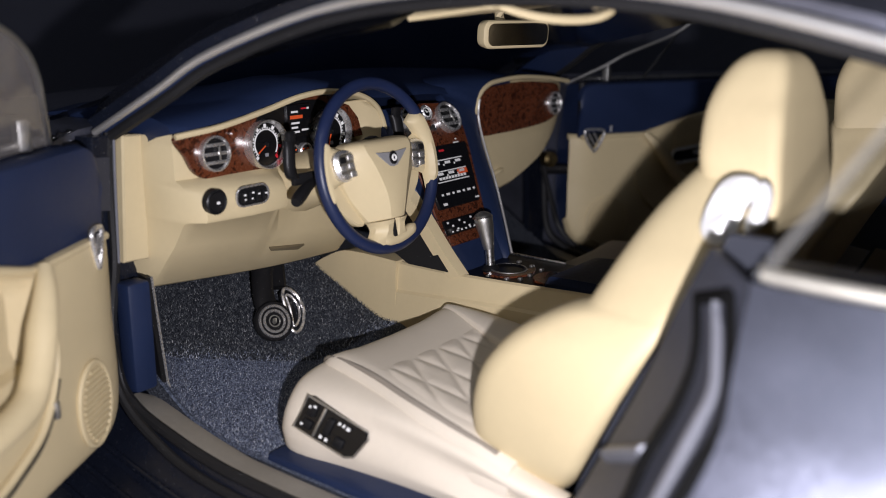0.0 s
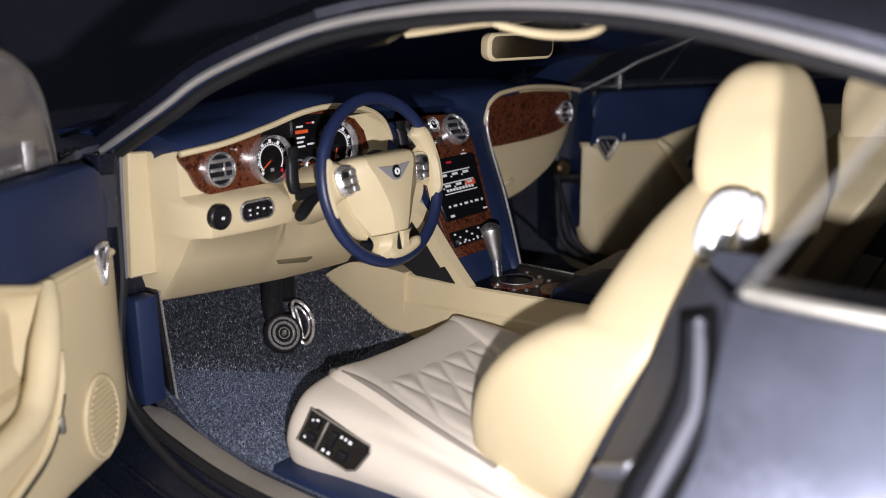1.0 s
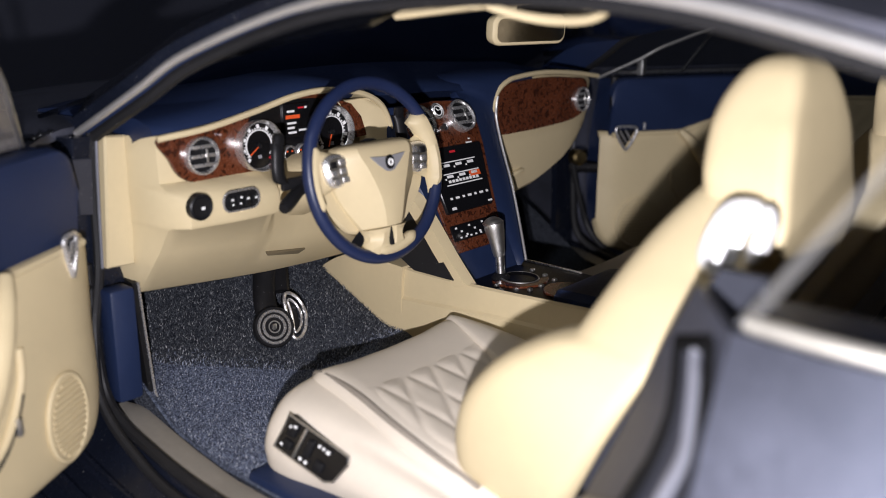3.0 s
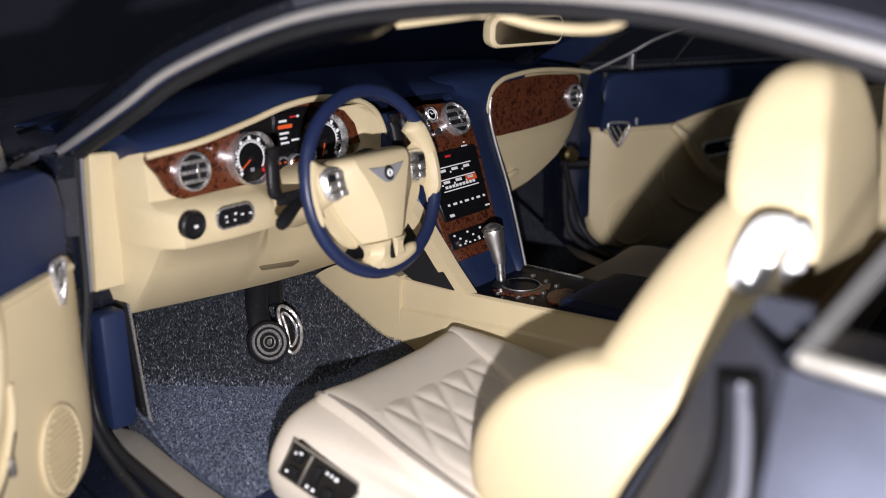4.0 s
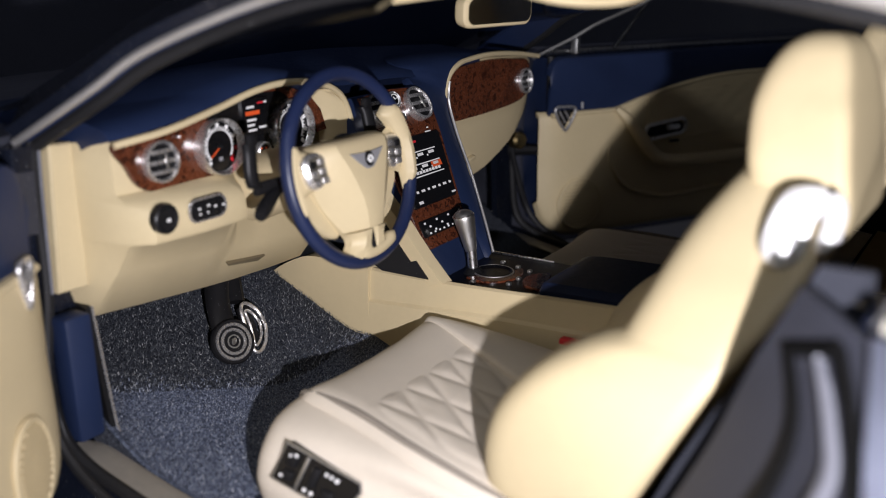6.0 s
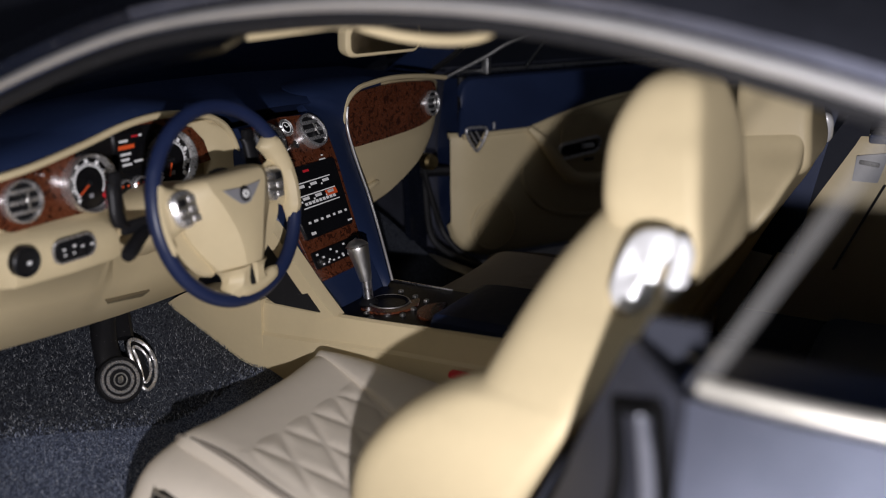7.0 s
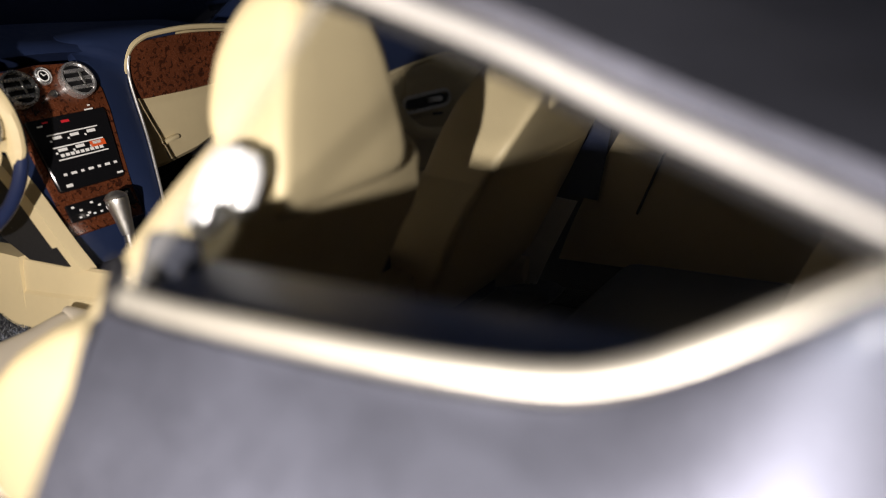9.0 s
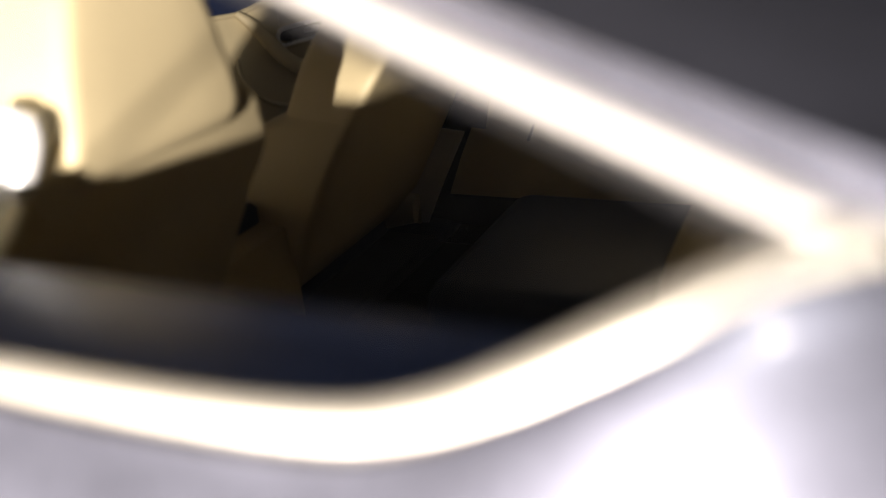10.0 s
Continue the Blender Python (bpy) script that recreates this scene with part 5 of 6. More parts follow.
    lev = [(0.848, (-0.045, -0.655), (-0.085, -0.758), (0.122, -0.762), (0.125, -0.655), 0.02), (0.856, (-0.054, -0.648), (-0.097, -0.771), (0.138, -0.777), (0.140, -0.648), 0.02), (0.872, (-0.058, -0.647), (-0.100, -0.780), (0.146, -0.787), (0.146, -0.647), 0.02), (0.90, (-0.060, -0.654), (-0.096, -0.783), (0.147, -0.788), (0.147, -0.654), 0.02), (0.95, (-0.065, -0.650), (-0.077, -0.774), (0.140, -0.783), (0.144, -0.650), 0.021),
           (1.0, (-0.045, -0.645), (-0.056, -0.765), (0.127, -0.780), (0.132, -0.645), 0.022), (1.03, (-0.032, -0.648), (-0.036, -0.757), (0.120, -0.774), (0.122, -0.648), 0.024), (1.055, (-0.019, -0.656), (-0.021, -0.752), (0.111, -0.768), (0.111, -0.656), 0.026),
           (1.075, (-0.006, -0.668), (-0.008, -0.746), (0.099, -0.760), (0.098, -0.668), 0.026), (1.087, (0.008, -0.682), (0.007, -0.738), (0.084, -0.748), (0.083, -0.682), 0.022), (1.093, (0.024, -0.698), (0.024, -0.728), (0.068, -0.732), (0.068, -0.698), 0.012)]
    part("headrest", smooth_loft(B(), [level(z, fo, bo, bi, fi, (r * 1.4, r, r, r * 1.4)) for z, fo, bo, bi, fi, r in lev], 44), BEIGE, st, "beige headrest", smooth=60)
    # polished tilt release on the outer shoulder
    rv = Vector((0.40, -0.28, 0.87)).normalized()
    rn = Vector((-0.9, -0.25, 0.35)).normalized()
    ru = rv.cross(rn).normalized()
    ro = Vector((-0.133, -0.734, 0.890))
    out = curve([(-0.012, -0.050), (-0.028, -0.030), (-0.032, 0.012), (-0.024, 0.038), (0.0, 0.051), (0.015, 0.050), (0.020, 0.03), (0.017, 0.010), (0.021, -0.015), (0.021, -0.037), (0.008, -0.051)], 44, True)
    lt = part("release_bezel", loft(B(), [[M(ro + ru * (a * k) + rv * (e * k) + rn * (h + 0.010 * (a / 0.03) ** 2 * (-1 if h > 0 else 0))) for a, e in out] for k, h in ((1.0, -0.045), (1.0, 0.004), (0.96, 0.010), (0.86, 0.0145), (0.5, 0.0165), (0.05, 0.017))]), BEZEL, st, "polished chrome backrest release")
    part("release_lever", tube(B(), [M(p) for p in curve([(-0.150, -0.764, 0.868), (-0.144, -0.772, 0.882), (-0.132, -0.774, 0.90), (-0.124, -0.774, 0.918), (-0.120, -0.768, 0.930)], 12)], [0.005, 0.009, 0.011, 0.012, 0.012, 0.012, 0.012, 0.012, 0.011, 0.010, 0.008, 0.004], 12), BEZEL, lt)
    # cushion, wider towards the back on its outer side
    def spread(y):
        return float(np.interp(-y, [-0.015, 0.0, 0.133, 0.253, 0.305, 0.47], [0.84, 0.90, 1.03, 1.17, 1.22, 1.27]))

    rows = []
    for y, dz, nose in ((0.015, -0.075, 0.86), (0.005, -0.035, 0.95), (-0.018, -0.006, 1.0), (-0.06, 0.004, 1.0), (-0.15, 0.0, 1.0), (-0.28, -0.012, 1.0), (-0.40, -0.03, 0.98), (-0.47, -0.05, 0.95)):
        prof = [(-0.20, 0.43), (-0.198, 0.51), (-0.19, 0.524), (-0.175, 0.529), (-0.15, 0.528), (-0.10, 0.523), (0.0, 0.521), (0.10, 0.523), (0.15, 0.529), (0.175, 0.531), (0.196, 0.524), (0.21, 0.50), (0.213, 0.43)]
        rows.append([M((a * (nose if a > 0 else spread(y)), y, 0.43 if e < 0.44 else e + dz)) for a, e in prof])
    part("cushion", smooth_loft(B(), rows, 40), CREAM, st, "cream leather seat cushion", smooth=60)
    # quilted middle
    def drop(y):
        return float(np.interp(-y, [-0.015, -0.005, 0.018, 0.06, 0.15, 0.28, 0.40, 0.47], [-0.075, -0.035, -0.006, 0.004, 0.0, -0.012, -0.03, -0.05]))

    def inner_seam(y):
        return max(0.03, 0.182 - 0.46 * (-y - 0.006))

    nu, nv = 90, 96
    q = []
    for j in range(nv):
        y = -0.125 - 0.335 * j / (nv - 1)
        rr = []
        x0, x1 = -0.176 * spread(y), inner_seam(y) + 0.004
        for i in range(nu):
            x = x0 + (x1 - x0) * i / (nu - 1)
            p1 = (x + 0.145) / 0.0715
            p2 = (x + 0.158 - 0.74 * (y + 0.15)) / 0.0715
            g = min(abs(p1 - round(p1)), abs(p2 - round(p2)))
            fade = min(1.0, 9 * i / nu, 7 * j / nv, 7 * (nv - 1 - j) / nv)
            fade = fade * fade * (3 - 2 * fade)
            base = float(np.interp(x if x > 0 else x / spread(y), [-0.2, -0.19, -0.175, -0.15, -0.10, 0.0, 0.10, 0.15, 0.175], [0.51, 0.524, 0.529, 0.528, 0.523, 0.521, 0.523, 0.529, 0.531])) + drop(y)
            rr.append(M((x, y, base - 0.001 + (0.0052 - 0.0042 * math.exp(-(g * 7.0) ** 1.3)) * fade)))
        q.append(rr)
    part("quilted_insert", slab(B(), q, -sx * 0.006), CREAM, st, "diamond-quilted cream leather insert", smooth=60)
    rows = []
    for y in (0.010, 0.004, -0.006, -0.02, -0.05, -0.10, -0.16, -0.23, -0.30, -0.38, -0.46):
        a, z = inner_seam(min(y, -0.006)), 0.525 + drop(y) - (0.012 if y > 0 else 0.0)
        k = 0.35 if y > 0 else (0.7 if y > -0.01 else 1.0)
        rows.append([M(p) for p in ((a, y, 0.45), (a, y, z), (a + 0.001, y, z + 0.009 * k), (a + 0.006, y, z + 0.0125 * k), (0.5 * (a + 0.195), y, z + 0.014 * k), (0.186, y, z + 0.010 * k), (0.204, y, z - 0.004), (0.213, y, z - 0.028), (0.213, y, 0.45))])
    part("inner_bolster", smooth_loft(B(), rows, 40), CREAM, st, "smooth cream leather inner cushion side", smooth=50)
    # outer bolster with the switches
    rows = []
    for y, zt, zb, o in ((0.016, 0.475, 0.40, 0.23), (0.006, 0.493, 0.385, 0.262), (-0.02, 0.504, 0.375, 0.286), (-0.07, 0.505, 0.37, 0.287), (-0.14, 0.502, 0.37, 0.277), (-0.25, 0.494, 0.37, 0.268), (-0.40, 0.475, 0.37, 0.262), (-0.48, 0.455, 0.38, 0.255), (-0.56, 0.44, 0.40, 0.24)):
        rows.append([M(p) for p in ((-0.16 * spread(y), y, zb), (-0.16 * spread(y), y, zt), (-0.185 * spread(y), y, zt + 0.009), (-0.5 * (0.2 * spread(y) + o), y, zt - 0.004), (-o + 0.014, y, zt - 0.036), (-o, y, zt - 0.068), (-o, y, zb + 0.03), (-o + 0.02, y, zb))])
    part("side_bolster", smooth_loft(B(), rows, 36, 30), CREAM, st, "cream leather outer cushion side", smooth=70)
    part("cushion_seam", tube(B(), [M(p) for p in curve([(-0.150, 0.010, 0.485), (-0.164, -0.016, 0.5195), (-0.190, -0.13, 0.5290), (-0.217, -0.25, 0.5185), (-0.229, -0.34, 0.505), (-0.234, -0.44, 0.485)], 30)], [0.0045] * 8 + [0.0052] * 22, 8), mat("seam_grey", (0.25, 0.22, 0.18), 0.7, var=0.1), st)
    su, sv = Vector((sx * 0.10, -0.93, -0.25)).normalized(), Vector((sx * 0.34, -0.30, 0.89)).normalized()
    sn = Vector((-sx, 0, 0))
    sn = (sn - su * sn.dot(su) - sv * sn.dot(sv)).normalized()
    so = Vector(M((-0.281, -0.122, 0.455)))
    smx = Matrix((su, sv, su.cross(sv))).transposed().to_4x4()

    def on_plate(a, e, h):
        return so + su * a + sv * e + sn * h

    out = [(-0.058, 0.030), (0.072, 0.027), (0.078, 0.016), (0.068, -0.022), (0.054, -0.030), (-0.058, -0.029)]
    sp = part("switch_plate", loft(B(), [[on_plate(a * k, e * k, h) for a, e in out] for k, h in ((1, -0.02), (1, 0.001), (0.97, 0.003))]), SCREEN, st, "black seat switch plate")
    if side == -1:
        part("plate_frame", tube(B(), [on_plate(a * 1.02, e * 1.04, 0.0015) for a, e in out], 0.0022, 6, True), SATIN, sp)
        for a, e, w, hgt in ((-0.038, 0.012, 0.018, 0.020), (-0.036, -0.013, 0.020, 0.016), (0.004, 0.002, 0.014, 0.032), (0.034, -0.014, 0.020, 0.018)):
            part("switch", box(B(), on_plate(a, e, 0.005), (w, hgt, 0.007), 0.003, smx), BLACK, sp)
        for a, e, w, hgt in ((0.012, -0.019, 0.0055, 0.0055), (0.0, -0.019, 0.0055, 0.0055), (0.022, 0.018, 0.0045, 0.005), (0.031, 0.018, 0.0045, 0.005), (0.041, 0.017, 0.0065, 0.006), (-0.044, -0.016, 0.005, 0.004), (-0.034, 0.022, 0.006, 0.004), (-0.043, 0.018, 0.004, 0.004)):
            part("print", box(B(), on_plate(a, e, 0.0088), (w, hgt, 0.001), 0, smx), WHITE, sp, smooth=0)
        part("divider", box(B(), on_plate(-0.016, 0.0, 0.004), (0.005, 0.054, 0.004), 0.001, smx), SATIN, sp)
    part("base_skirt", box(B(), M((-0.268, -0.31, 0.366)), (0.10, 0.62, 0.036), 0.012), BLUE, st, "glossy navy seat base edge")
    part("seat_base", box(B(), M((0.0, -0.24, 0.395)), (0.47, 0.50, 0.07), 0.015), BLUE, st, "navy plastic seat base")
    return st


seat(-1, "car_seat", "beige and cream leather driver seat with diamond quilting")
seat(1, "car_seat", "beige and cream leather passenger seat beside the open door")

# ---- doors ----
def door(side, name, label):
    """An open front door. side: -1 the driver's."""
    E = Vector((0.815, 0.205, 0)) if side > 0 else Vector((-0.860, 0.234, 0))
    turn = radians(58.8)
    D = Vector((side * math.sin(turn), -math.cos(turn), 0))
    inn = Vector((-side * math.cos(turn), -math.sin(turn), 0))
    d = thing(name, E + D * 0.5 + Vector((0, 0, 0.38)), label, "car door", "open car doors")

    def Q(s, h, z):
        p = E + D * s + inn * h
        return (p.x, p.y, z)

    def sheet(rows, thick):
        return slab(B(), rows, thick * -side)

    L = 1.12
    sq = 1.0 if side > 0 else 0.72
    front, tws, sps = (-0.058, 0.009, 0.066) if side > 0 else (-0.075, 0.018, 0.075)

    def border(s):
        k = max(0.0, min(1.0, (s - 0.20) / 0.5))
        return 0.766 + 0.082 * k * (2 - k) - 0.05 * max(0.0, s - 0.8)

    # outer skin and core
    rows = []
    for s in np.linspace(-0.06, L, 16):
        rows.append([Q(s, h, z) for h, z in ((-0.10, 0.945), (-0.135, 0.86), (-0.16, 0.74), (-0.168, 0.60), (-0.16, 0.46), (-0.14, 0.34))])
    part("outer_skin", slab(B(), rows, side * 0.012, 14), PAINT, d, "dark metallic blue outer door skin")
    b = B()
    loft(b, [[Q(s, h, z) for h, z in ((-0.012, 0.925), (-0.10, 0.925), (-0.15, 0.74), (-0.155, 0.6), (-0.13, 0.44), (-0.02, 0.45))] for s in (-0.02, 0.3, 0.7, L - 0.01)])
    part("core", b, BLUE, d)
    # navy upper lining
    rows = []
    for s in np.concatenate([np.linspace(-0.035, 0.03, 9), np.linspace(0.06, L - 0.03, 22)]):
        low = border(s)
        q = max(0.0, 1 - (s + 0.035) / 0.05)
        r = 0.05 * (1 - math.sqrt(max(0.0, 1 - q * q)))
        rows.append([Q(s, h, z) for h, z in ((-0.012, 0.930 - r), (0.0, 0.932 - r), (0.014, 0.925 - r), (0.018, 0.90 - r), (0.014, 0.5 * (0.90 + low)), (0.008, low))])
    part("upper_lining", slab(B(), rows, side * 0.012), BLUE, d, "navy upper door lining")
    # beige lower lining
    rows = []
    for s in np.concatenate([np.linspace(front, 0.12, 22), np.linspace(0.15, L - 0.03, 24)]):
        low = border(s)
        q = max(0.0, 1 - (s - front) / 0.13)
        r = 0.10 * (1 - math.sqrt(max(0.0, 1 - q * q)))
        g = 0.03 * q**3
        c = 0.036 * max(0.0, min(1.0, (s - 0.19) / 0.03)) if side < 0 else 0.0
        rows.append([Q(s, h - g, z) for h, z in ((0.008, low + 0.010), (0.020, low + 0.002), (0.024 - c, low - 0.014), (0.024 - c, low - 0.05), (0.023 - c, 0.645), (0.022, 0.62), (0.024, 0.52 + 0.3 * r), (0.022, 0.44 + 0.8 * r), (0.014, 0.415 + r), (0.0, 0.405 + r))])
    part("lower_lining", slab(B(), rows, side * 0.018, 20), BEIGE, d, "beige lower door lining")
    part("lining_bead", tube(B(), [Q(s, 0.018, 0.003 + border(s)) for s in np.linspace(-0.03, L - 0.05, 36)], 0.007, 8), BEIGE, d, "beige bead between the linings")
    # insert, armrest and pocket
    rows = []
    for s in np.linspace(0.30, 0.98, 34):
        rr = []
        for z in np.linspace(0.66, 0.80, 18):
            g1 = (s / 0.075 + z / 0.06) % 1
            g2 = (s / 0.075 - z / 0.06) % 1
            g = min(g1, 1 - g1, g2, 1 - g2)
            rr.append(Q(s, 0.026 + 0.006 * (1 - math.exp(-(g * 5) ** 1.4)), z + 0.06 * (s - 0.3)))
        rows.append(rr)
    if side > 0:
        part("quilted_insert", slab(B(), rows, -side * 0.004), BEIGE, d, "quilted beige door insert", smooth=60)
    rest = curve([(0.185, 0.028, 0.775), (0.215, 0.042, 0.745), (0.25, 0.052, 0.70), (0.29, 0.06, 0.645), (0.35, 0.066, 0.612), (0.53, 0.07, 0.604), (0.72, 0.07, 0.606), (0.95, 0.06, 0.61)], 36)
    part("armrest", tube(B(), [Q(*p) for p in rest], [0.011 + 0.012 * min(1, i / 10) for i in range(36)], 12, flat=0.9), BEIGE, d, "beige padded armrest")
    pk = curve([(0.168, 0.022, 0.66), (0.177, 0.024, 0.605), (0.23, 0.028, 0.539), (0.305, 0.03, 0.509), (0.414, 0.032, 0.494), (0.69, 0.032, 0.51), (0.95, 0.03, 0.53)], 30)
    part("pocket_edge", tube(B(), [Q(*p) for p in pk], 0.007, 10), BEIGE, d, "moulded pocket edge")
    if side > 0:
        hd = part("handle_bezel", tube(B(), [Q(0.362 + a, 0.036, 0.702 + e + a * 0.1) for a, e in round_rect(0.15, 0.044, 0.02, 6)], 0.006, 8, True, up=tuple(inn)), CHROME, d, "chrome surround of the door handle")
        part("handle_recess", plate(B(), round_rect(0.14, 0.036, 0.017), Q(0.362, 0.029, 0.702), D * side, Z, 0.006, 0.001), BLACK, hd, "dark handle recess")
        part("handle_lever", box(B(), Q(0.39, 0.036, 0.706), (0.05, 0.012, 0.016), 0.004, Matrix.Rotation(math.atan2(D.y, D.x), 4, "Z")), CHROME, hd)
        part("window_switch", box(B(), Q(0.40, 0.033, 0.663), (0.035, 0.006, 0.008), 0.002, Matrix.Rotation(math.atan2(D.y, D.x), 4, "Z")), BLACK, d, "small dark switch in the lining")
    else:
        part("pocket_gap", tube(B(), [Q(p[0] + 0.004, p[1] + 0.004, p[2] - 0.009) for p in pk[5:]], 0.0045, 8), RUBBER, d, "dark gap along the door pocket")
        part("pocket_clip", box(B(), Q(0.205, 0.034, 0.552), (0.012, 0.008, 0.03), 0.003, Matrix.Rotation(math.atan2(D.y, D.x), 4, "Z")), SATIN, d, "small bright clip on the door pocket")
    # speakers
    spk = part("speaker_ring", tube(B(), [Q(sps + 0.073 * sq * math.cos(t), 0.027, 0.505 + 0.073 * math.sin(t)) for t in np.linspace(0, 2 * math.pi, 36, endpoint=False)], 0.0045, 8, True, up=tuple(inn)), BEIGE, d, "round beige speaker grille")
    part("speaker_grille", loft(B(), [[Q(sps + r * sq * math.cos(t), h, 0.505 + r * math.sin(t)) for t in np.linspace(0, 2 * math.pi, 30, endpoint=False)] for r, h in ((0.072, 0.022), (0.070, 0.028), (0.001, 0.030))]), BEIGE, spk)
    for i in range(13):
        e = -0.06 + 0.010 * i
        w = sq * math.sqrt(max(0.0001, 0.0655**2 - e * e)) - 0.003
        part("grille_bar", tube(B(), [Q(sps - w, 0.0315, 0.505 + e), Q(sps + w, 0.0315, 0.505 + e)], 0.0024, 6), BEIGE, spk)
    tw = part("tweeter_frame", tube(B(), [Q(tws + a * (1 if side > 0 else 0.5), 0.027, 0.765 + e) for a, e in curve([(-0.033, 0.024), (0.0, 0.028), (0.033, 0.022), (0.025, -0.006), (0.006, -0.035), (-0.004, -0.036), (-0.024, -0.006)], 28, True)], 0.0046, 8, True, up=tuple(inn)), SILVER, d, "chrome triangular tweeter surround")
    part("tweeter_mesh", plate(B(), [(-0.03 * sq * sq, 0.018), (0.03 * sq * sq, 0.018), (0.0, -0.03)], Q(tws, 0.0205, 0.765), D * side, Z, 0.006, 0.001), BLACK, tw)
    for a in (-0.012, 0.006):
        part("tweeter_bar", tube(B(), [Q(tws + a * sq - 0.01 * sq, 0.029, 0.783), Q(tws + a * sq + 0.012 * sq, 0.029, 0.748)], 0.0026, 6), SILVER, tw)
    if side > 0:
        part("lock_pin", lathe(B(), [(0.004, 0.0), (0.0045, 0.016), (0.003, 0.019), (0.001, 0.020)], Q(0.072, 0.018, 0.782), (0, 0, 1), 12), GREY, d, "small grey lock pin")
    part("edge_seal", tube(B(), [Q(-0.012, -0.02, z) for z in np.linspace(0.40, 0.93, 12)], 0.012, 8), RUBBER, d, "black rubber door edge seal")
    # glass with its slim edge
    gl = []
    lead = ((-0.055, 0.924), (0.066, 0.977), (0.129, 1.011), (0.211, 1.042), (0.30, 1.08)) if side > 0 else ((0.004, 0.928), (0.05, 0.985), (0.10, 1.045), (0.16, 1.09), (0.25, 1.125))
    for s, zt in lead + ((0.42, 1.165), (0.62, 1.18), (0.85, 1.16), (1.05, 1.11)):
        gl.append([Q(s, -0.045 + 0.0 * k + 0.10 * k * (zt - 0.935) / 0.25, 0.922 + (zt - 0.922) * k) for k in np.linspace(0, 1, 6)])
    pane = part("door_glass", slab(B(), gl, 0.006, 0, 24), GLASS if side > 0 else HAZYGLASS, d, "clear frameless door glass")
    pane.visible_shadow = False
    part("glass_edge", tube(B(), [tuple(p) for p in curve([r[-1] for r in gl], 30)], 0.005, 8), SATIN, d, "bright edge of the door glass")
    part("glass_post", box(B(), Q(0.085, -0.045, 0.955), (0.022, 0.022, 0.05), 0.004), SATIN, d)
    part("glass_bar", tube(B(), [Q(0.22, -0.045, 0.94), Q(0.36, -0.01, 1.13)], 0.005, 6), BLACK, d, "black divider in the glass")
    part("hinge_arm", tube(B(), [Q(-0.01, -0.05, 0.66), (side * 0.765, 0.34, 0.66)], 0.016, 8), BLACK, d)
    if side == 1:
        part("hinge_bolt", lathe(B(), [(0.024, 0.0), (0.024, 0.026), (0.017, 0.034), (0.001, 0.036)], (side * 0.735, 0.30, 0.70), (-0.4 * side, -1, 0.1), 18), BRASS, d, "brass-coloured hinge bolt")
    part("belt_trim", tube(B(), [Q(s, -0.06, 0.936) for s in np.linspace(0.0, L, 10)], 0.008, 8), CHROME, d, "chrome strip along the door top")
    return d


door(-1, "driver_door", "open driver door with navy and beige lining")
door(1, "passenger_door", "open passenger door with navy and quilted beige lining")

# ---- mirror and visors ----
mr = thing("rear_view_mirror", (-0.02, 0.0, 1.17), "beige rear-view mirror hanging below the windscreen header", "mirror")
MN = Vector((-0.2, -0.975, -0.05)).normalized()
mu, mv, mw = basis(MN)
MC = Vector((-0.017, -0.071, 1.095))
b = B()
loft(b, [[MC + mu * (a * k) + mv * (e * k) + mw * h for a, e in round_rect(0.192, 0.058, 0.02, 5)] for k, h in ((0.7, -0.04), (0.95, -0.025), (1.0, -0.008), (1.0, 0.0), (0.94, 0.004))])
part("housing", b, BEIGE, mr, "beige mirror housing")
b = B()
loft(b, [[MC + mu * (a * k) + mv * (e * k) + mw * h for a, e in round_rect(0.176, 0.045, 0.015, 5)] for k, h in ((1.0, 0.002), (1.0, 0.0055))])
part("mirror_glass", b, MIRROR, mr, "reflective mirror glass")
part("stem", tube(B(), curve([MC + mw * -0.03, MC + mw * -0.04 + Vector((0, 0.012, 0.03)), (-0.012, -0.02, 1.165), (-0.010, -0.018, 1.185)], 10), 0.011, 8), BEIGE, mr)
gh = thing("grab_handle", (-0.52, -0.46, 1.125), "bowed beige grab handle under the driver roof rail", "handle")
bow = curve([(-0.548, -0.372, 1.157), (-0.535, -0.385, 1.148), (-0.506, -0.415, 1.137), (-0.490, -0.455, 1.132), (-0.494, -0.505, 1.134), (-0.508, -0.54, 1.143), (-0.53, -0.552, 1.153)], 30)
part("grip", tube(B(), bow, [0.005 + 0.003 * math.sin(math.pi * k / 29) for k in range(30)], 10, flat=0.9), BEIGE, gh)
for y in (-0.372, -0.552):
    part("mount", box(B(), (-0.55, y, 1.152), (0.03, 0.02, 0.012), 0.003), BEIGE, gh)
rows = []
for k in np.linspace(0, 1, 10):
    y, z, t = -0.195 - 0.17 * k, 1.134 + 0.018 * k, 0.0125 - 0.006 * k
    rows.append([(x, y - 0.1 * (x + 0.525), z + dz * t) for x, dz in ((-0.530, 0.0), (-0.525, -0.55), (-0.50, -0.5), (-0.30, 0.6), (-0.30, 1.4), (-0.50, 0.6), (-0.525, 0.45))])
solid("sun_visor", smooth_loft(B(), rows, 16), BEIGE, (-0.42, -0.28, 1.13), "beige sun visor folded under the roof", "sun visor")

# ---- rear cabin ----
rs = thing("rear_bench", (0, -1.25, 0.34), "beige leather rear bench behind the front seats, cushions darkened for shade", "bench seat")
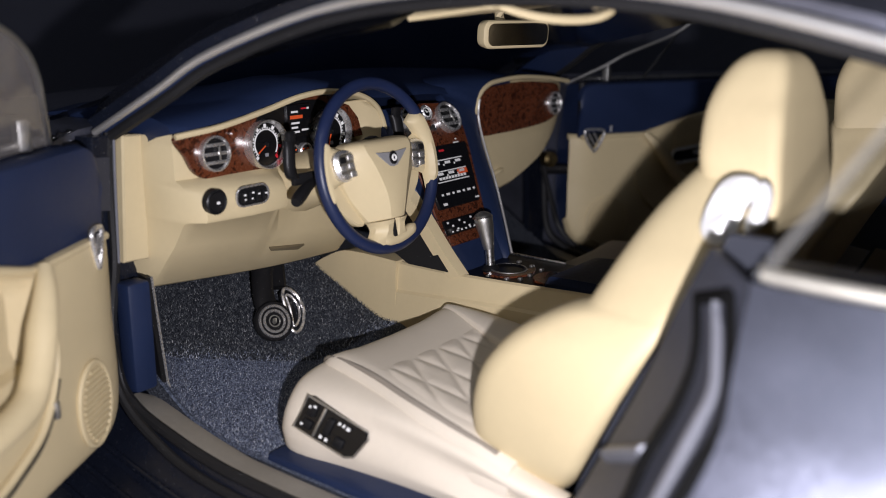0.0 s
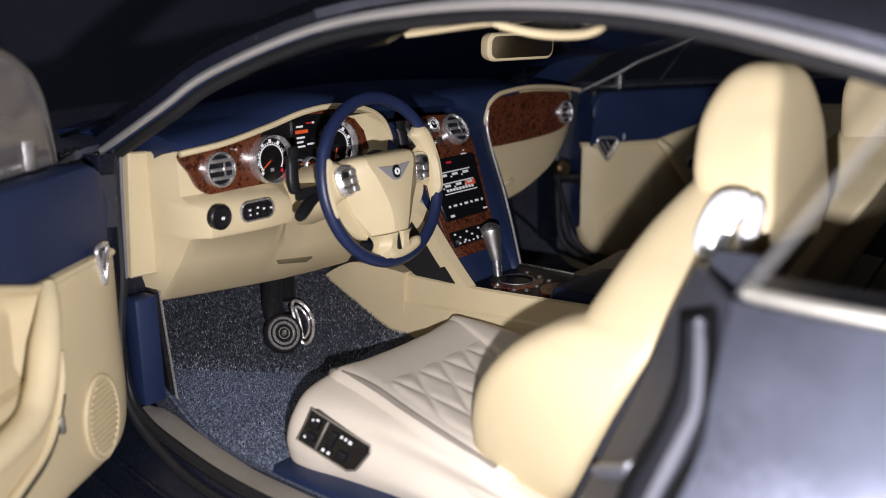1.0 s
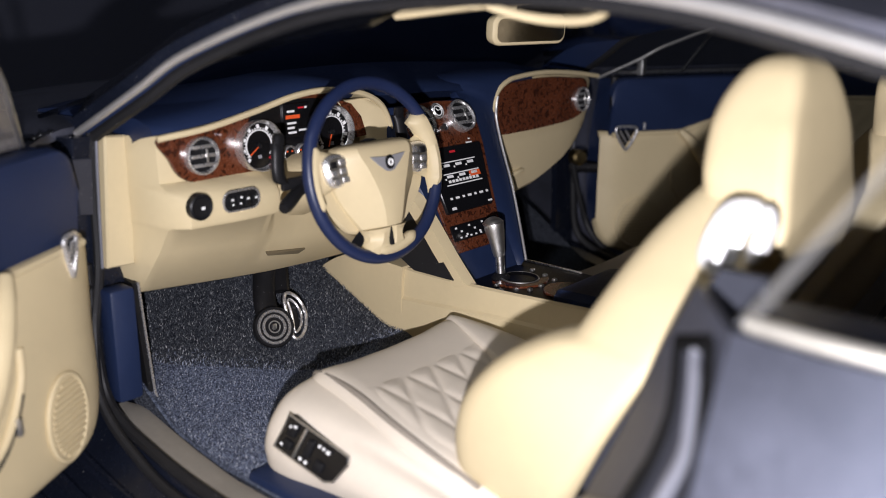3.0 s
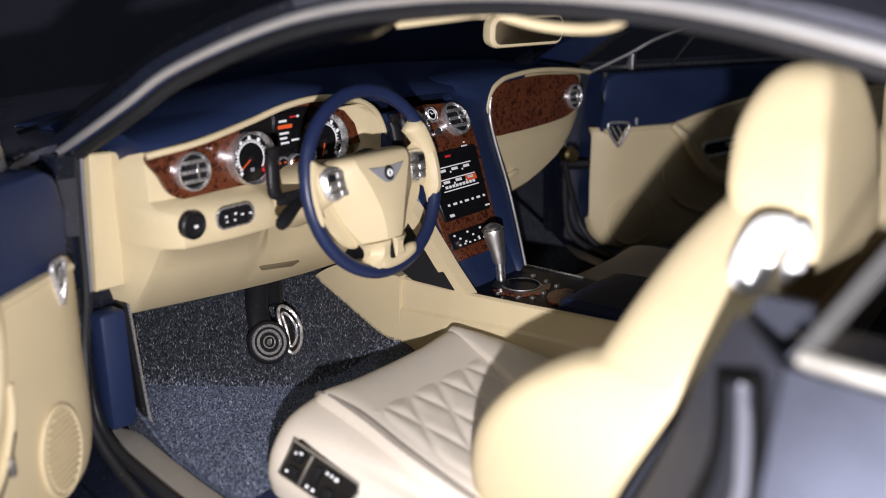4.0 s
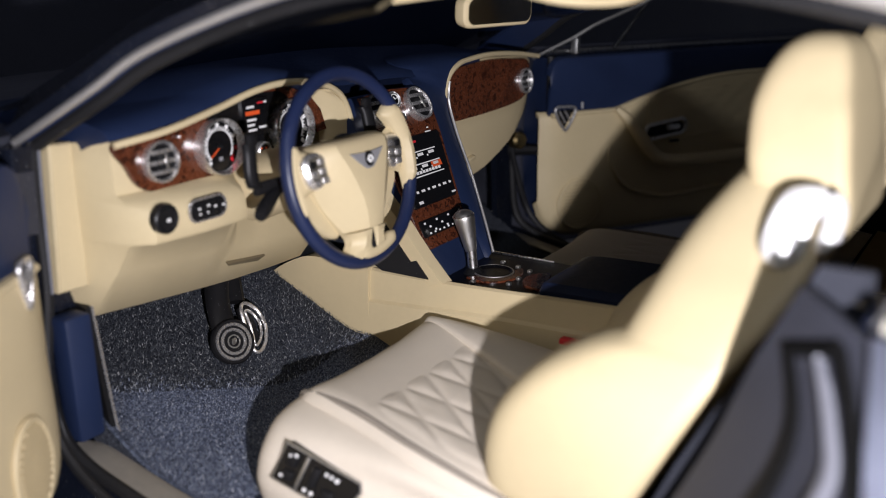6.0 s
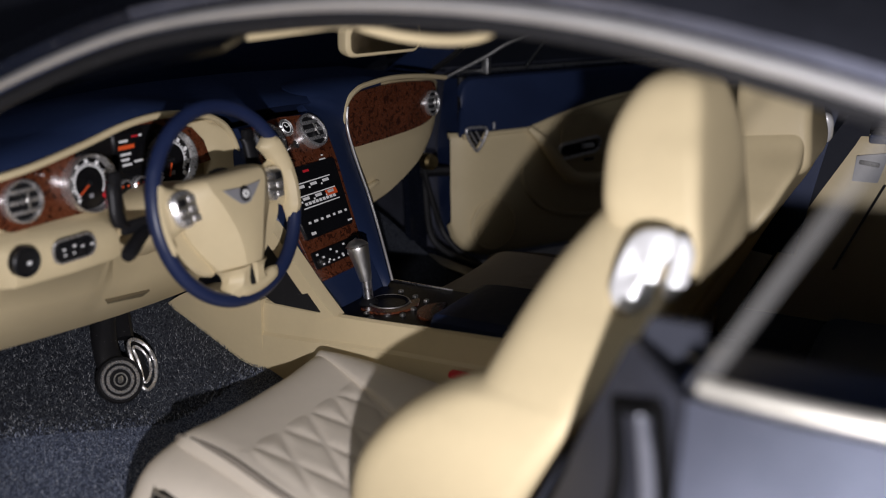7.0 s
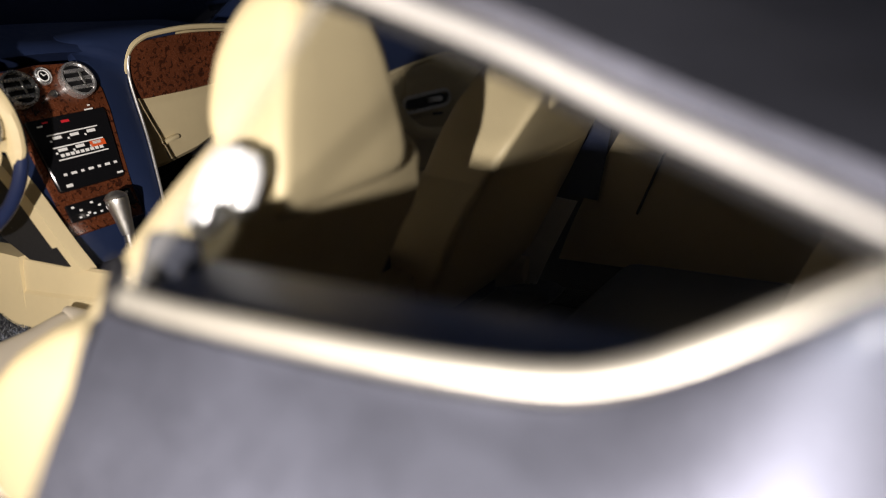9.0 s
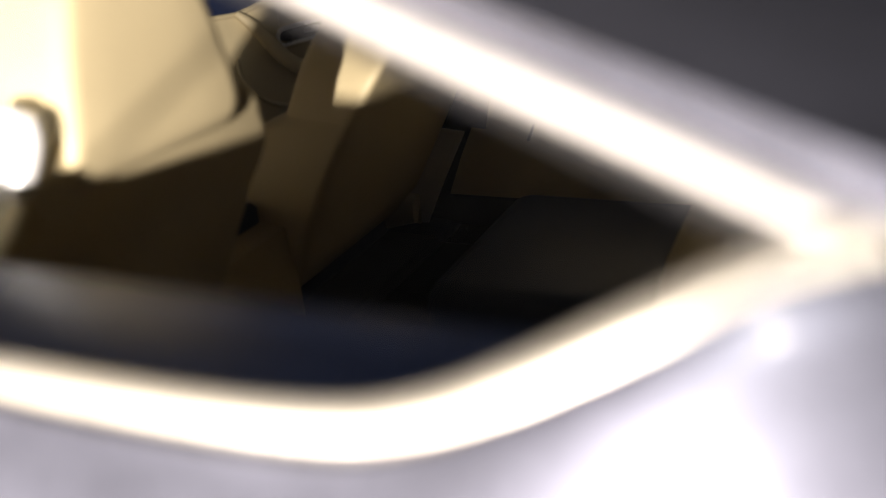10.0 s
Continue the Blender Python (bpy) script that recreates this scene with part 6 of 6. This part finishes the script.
for side in (-1, 1):
    rows = []
    for z, yf, w in ((0.42, -1.12, 0.22), (0.55, -1.16, 0.235), (0.68, -1.22, 0.235), (0.80, -1.29, 0.22), (0.90, -1.36, 0.17), (0.93, -1.40, 0.12)):
        rows.append([(side * 0.33 + w * math.copysign(abs(math.cos(a)) ** 0.6, math.cos(a)), yf - 0.07 + 0.07 * math.copysign(abs(math.sin(a)) ** 0.6, math.sin(a)), z) for a in np.linspace(0, 2 * math.pi, 28, endpoint=False)])
    part("backrest", smooth_loft(B(), rows, 24), BEIGE, rs, "beige rear backrest", smooth=60)
    # The unlit rear's shade is put into the cushion as navy.
    part("cushion", box(B(), (side * 0.33, -1.0, 0.42), (0.46, 0.40, 0.16), 0.04, seg=4), BLUE, rs, "rear cushion coloured dark navy for the unlit rear cabin", smooth=60)
for side in (-1, 1):
    rows = [[(side * x, y0 + (-1.4 - y0) * k, z) for x, z, y0 in ((0.655, 0.87, -0.826), (0.645, 0.84, -0.812), (0.64, 0.70, -0.735), (0.645, 0.55, -0.66), (0.655, 0.40, -0.60))] for k in (0, 0.25, 0.6, 1)]
    tr = solid("rear_side_lining", slab(B(), rows, side * 0.012, 10, 10), BEIGE, (side * 0.65, -1.1, 0.40), "beige side lining beside the rear seats", "lining", group="rear side linings")
    part("ledge", box(B(), (side * 0.69, -1.12, 0.862), (0.10, 0.56, 0.02), 0.006), BLUE, tr, "navy ledge under the quarter window")
    part("lining_seam", tube(B(), [(side * 0.6385, -0.882, 0.768), (side * 0.6365, -0.845, 0.68), (side * 0.640, -0.80, 0.57)], 0.003, 6), RUBBER, tr)
    if side < 0:
        pl = [(-0.84, 0.895), (-0.79, 0.895), (-0.712, 0.74), (-0.662, 0.64), (-0.61, 0.52), (-0.575, 0.40), (-0.84, 0.40)]
        solid("pillar_lining", loft(B(), [[(x, y, z) for y, z in pl] for x in (-0.664, -0.652)]), HEADLINER, (-0.658, -0.70, 0.40), "dark lining of the pillar behind the driver seat", "lining", smooth=0)
        continue
    pl = [(-0.84, 0.905), (-0.795, 0.905), (-0.70, 0.74), (-0.60, 0.60), (-0.48, 0.47), (-0.47, 0.375), (-0.84, 0.375)]
    solid("pillar_lining", loft(B(), [[(side * x, y, z) for y, z in pl] for x in (0.652, 0.664)]), HEADLINER, (side * 0.658, -0.65, 0.375), "dark lining of the pillar behind the door", "lining", smooth=0)
    guide = [(-0.818, 0.772), (-0.822, 0.826), (-0.884, 0.836), (-0.868, 0.772)]
    bg = part("belt_guide", loft(B(), [[(side * x, y, z) for y, z in guide] for x in (0.646, 0.632)]), GREY, tr, "grey plastic belt guide", smooth=0)
    part("guide_slot", box(B(), (side * 0.631, -0.848, 0.812), (0.006, 0.040, 0.010), 0.002, Matrix.Rotation(0.12, 4, "X")), BLACK, bg)
    bl = thing("seat_belt", (side * 0.62, -0.70, 0.40), "navy and grey seat belt strap beside the seat", "seat belt", "seat belts")
    up = [(side * 0.63, -0.752, 0.96), (side * 0.625, -0.730, 0.86), (side * 0.62, -0.70, 0.70), (side * 0.62, -0.682, 0.60)]
    dn = [(side * 0.617, -0.638, 0.594), (side * 0.617, -0.606, 0.53), (side * 0.617, -0.572, 0.46), (side * 0.617, -0.54, 0.39)]
    for nm2, pts, m2 in (("strap", up, BLUE), ("webbing", dn, BELTGREY)):
        rows = [[tuple(q + Vector((0.0, k * 0.036, k * 0.004))) for k in (-1, 0, 1)] for q in [Vector(p) for p in curve(pts, 14)]]
        part(nm2, slab(B(), rows, 0.004), m2, bl)
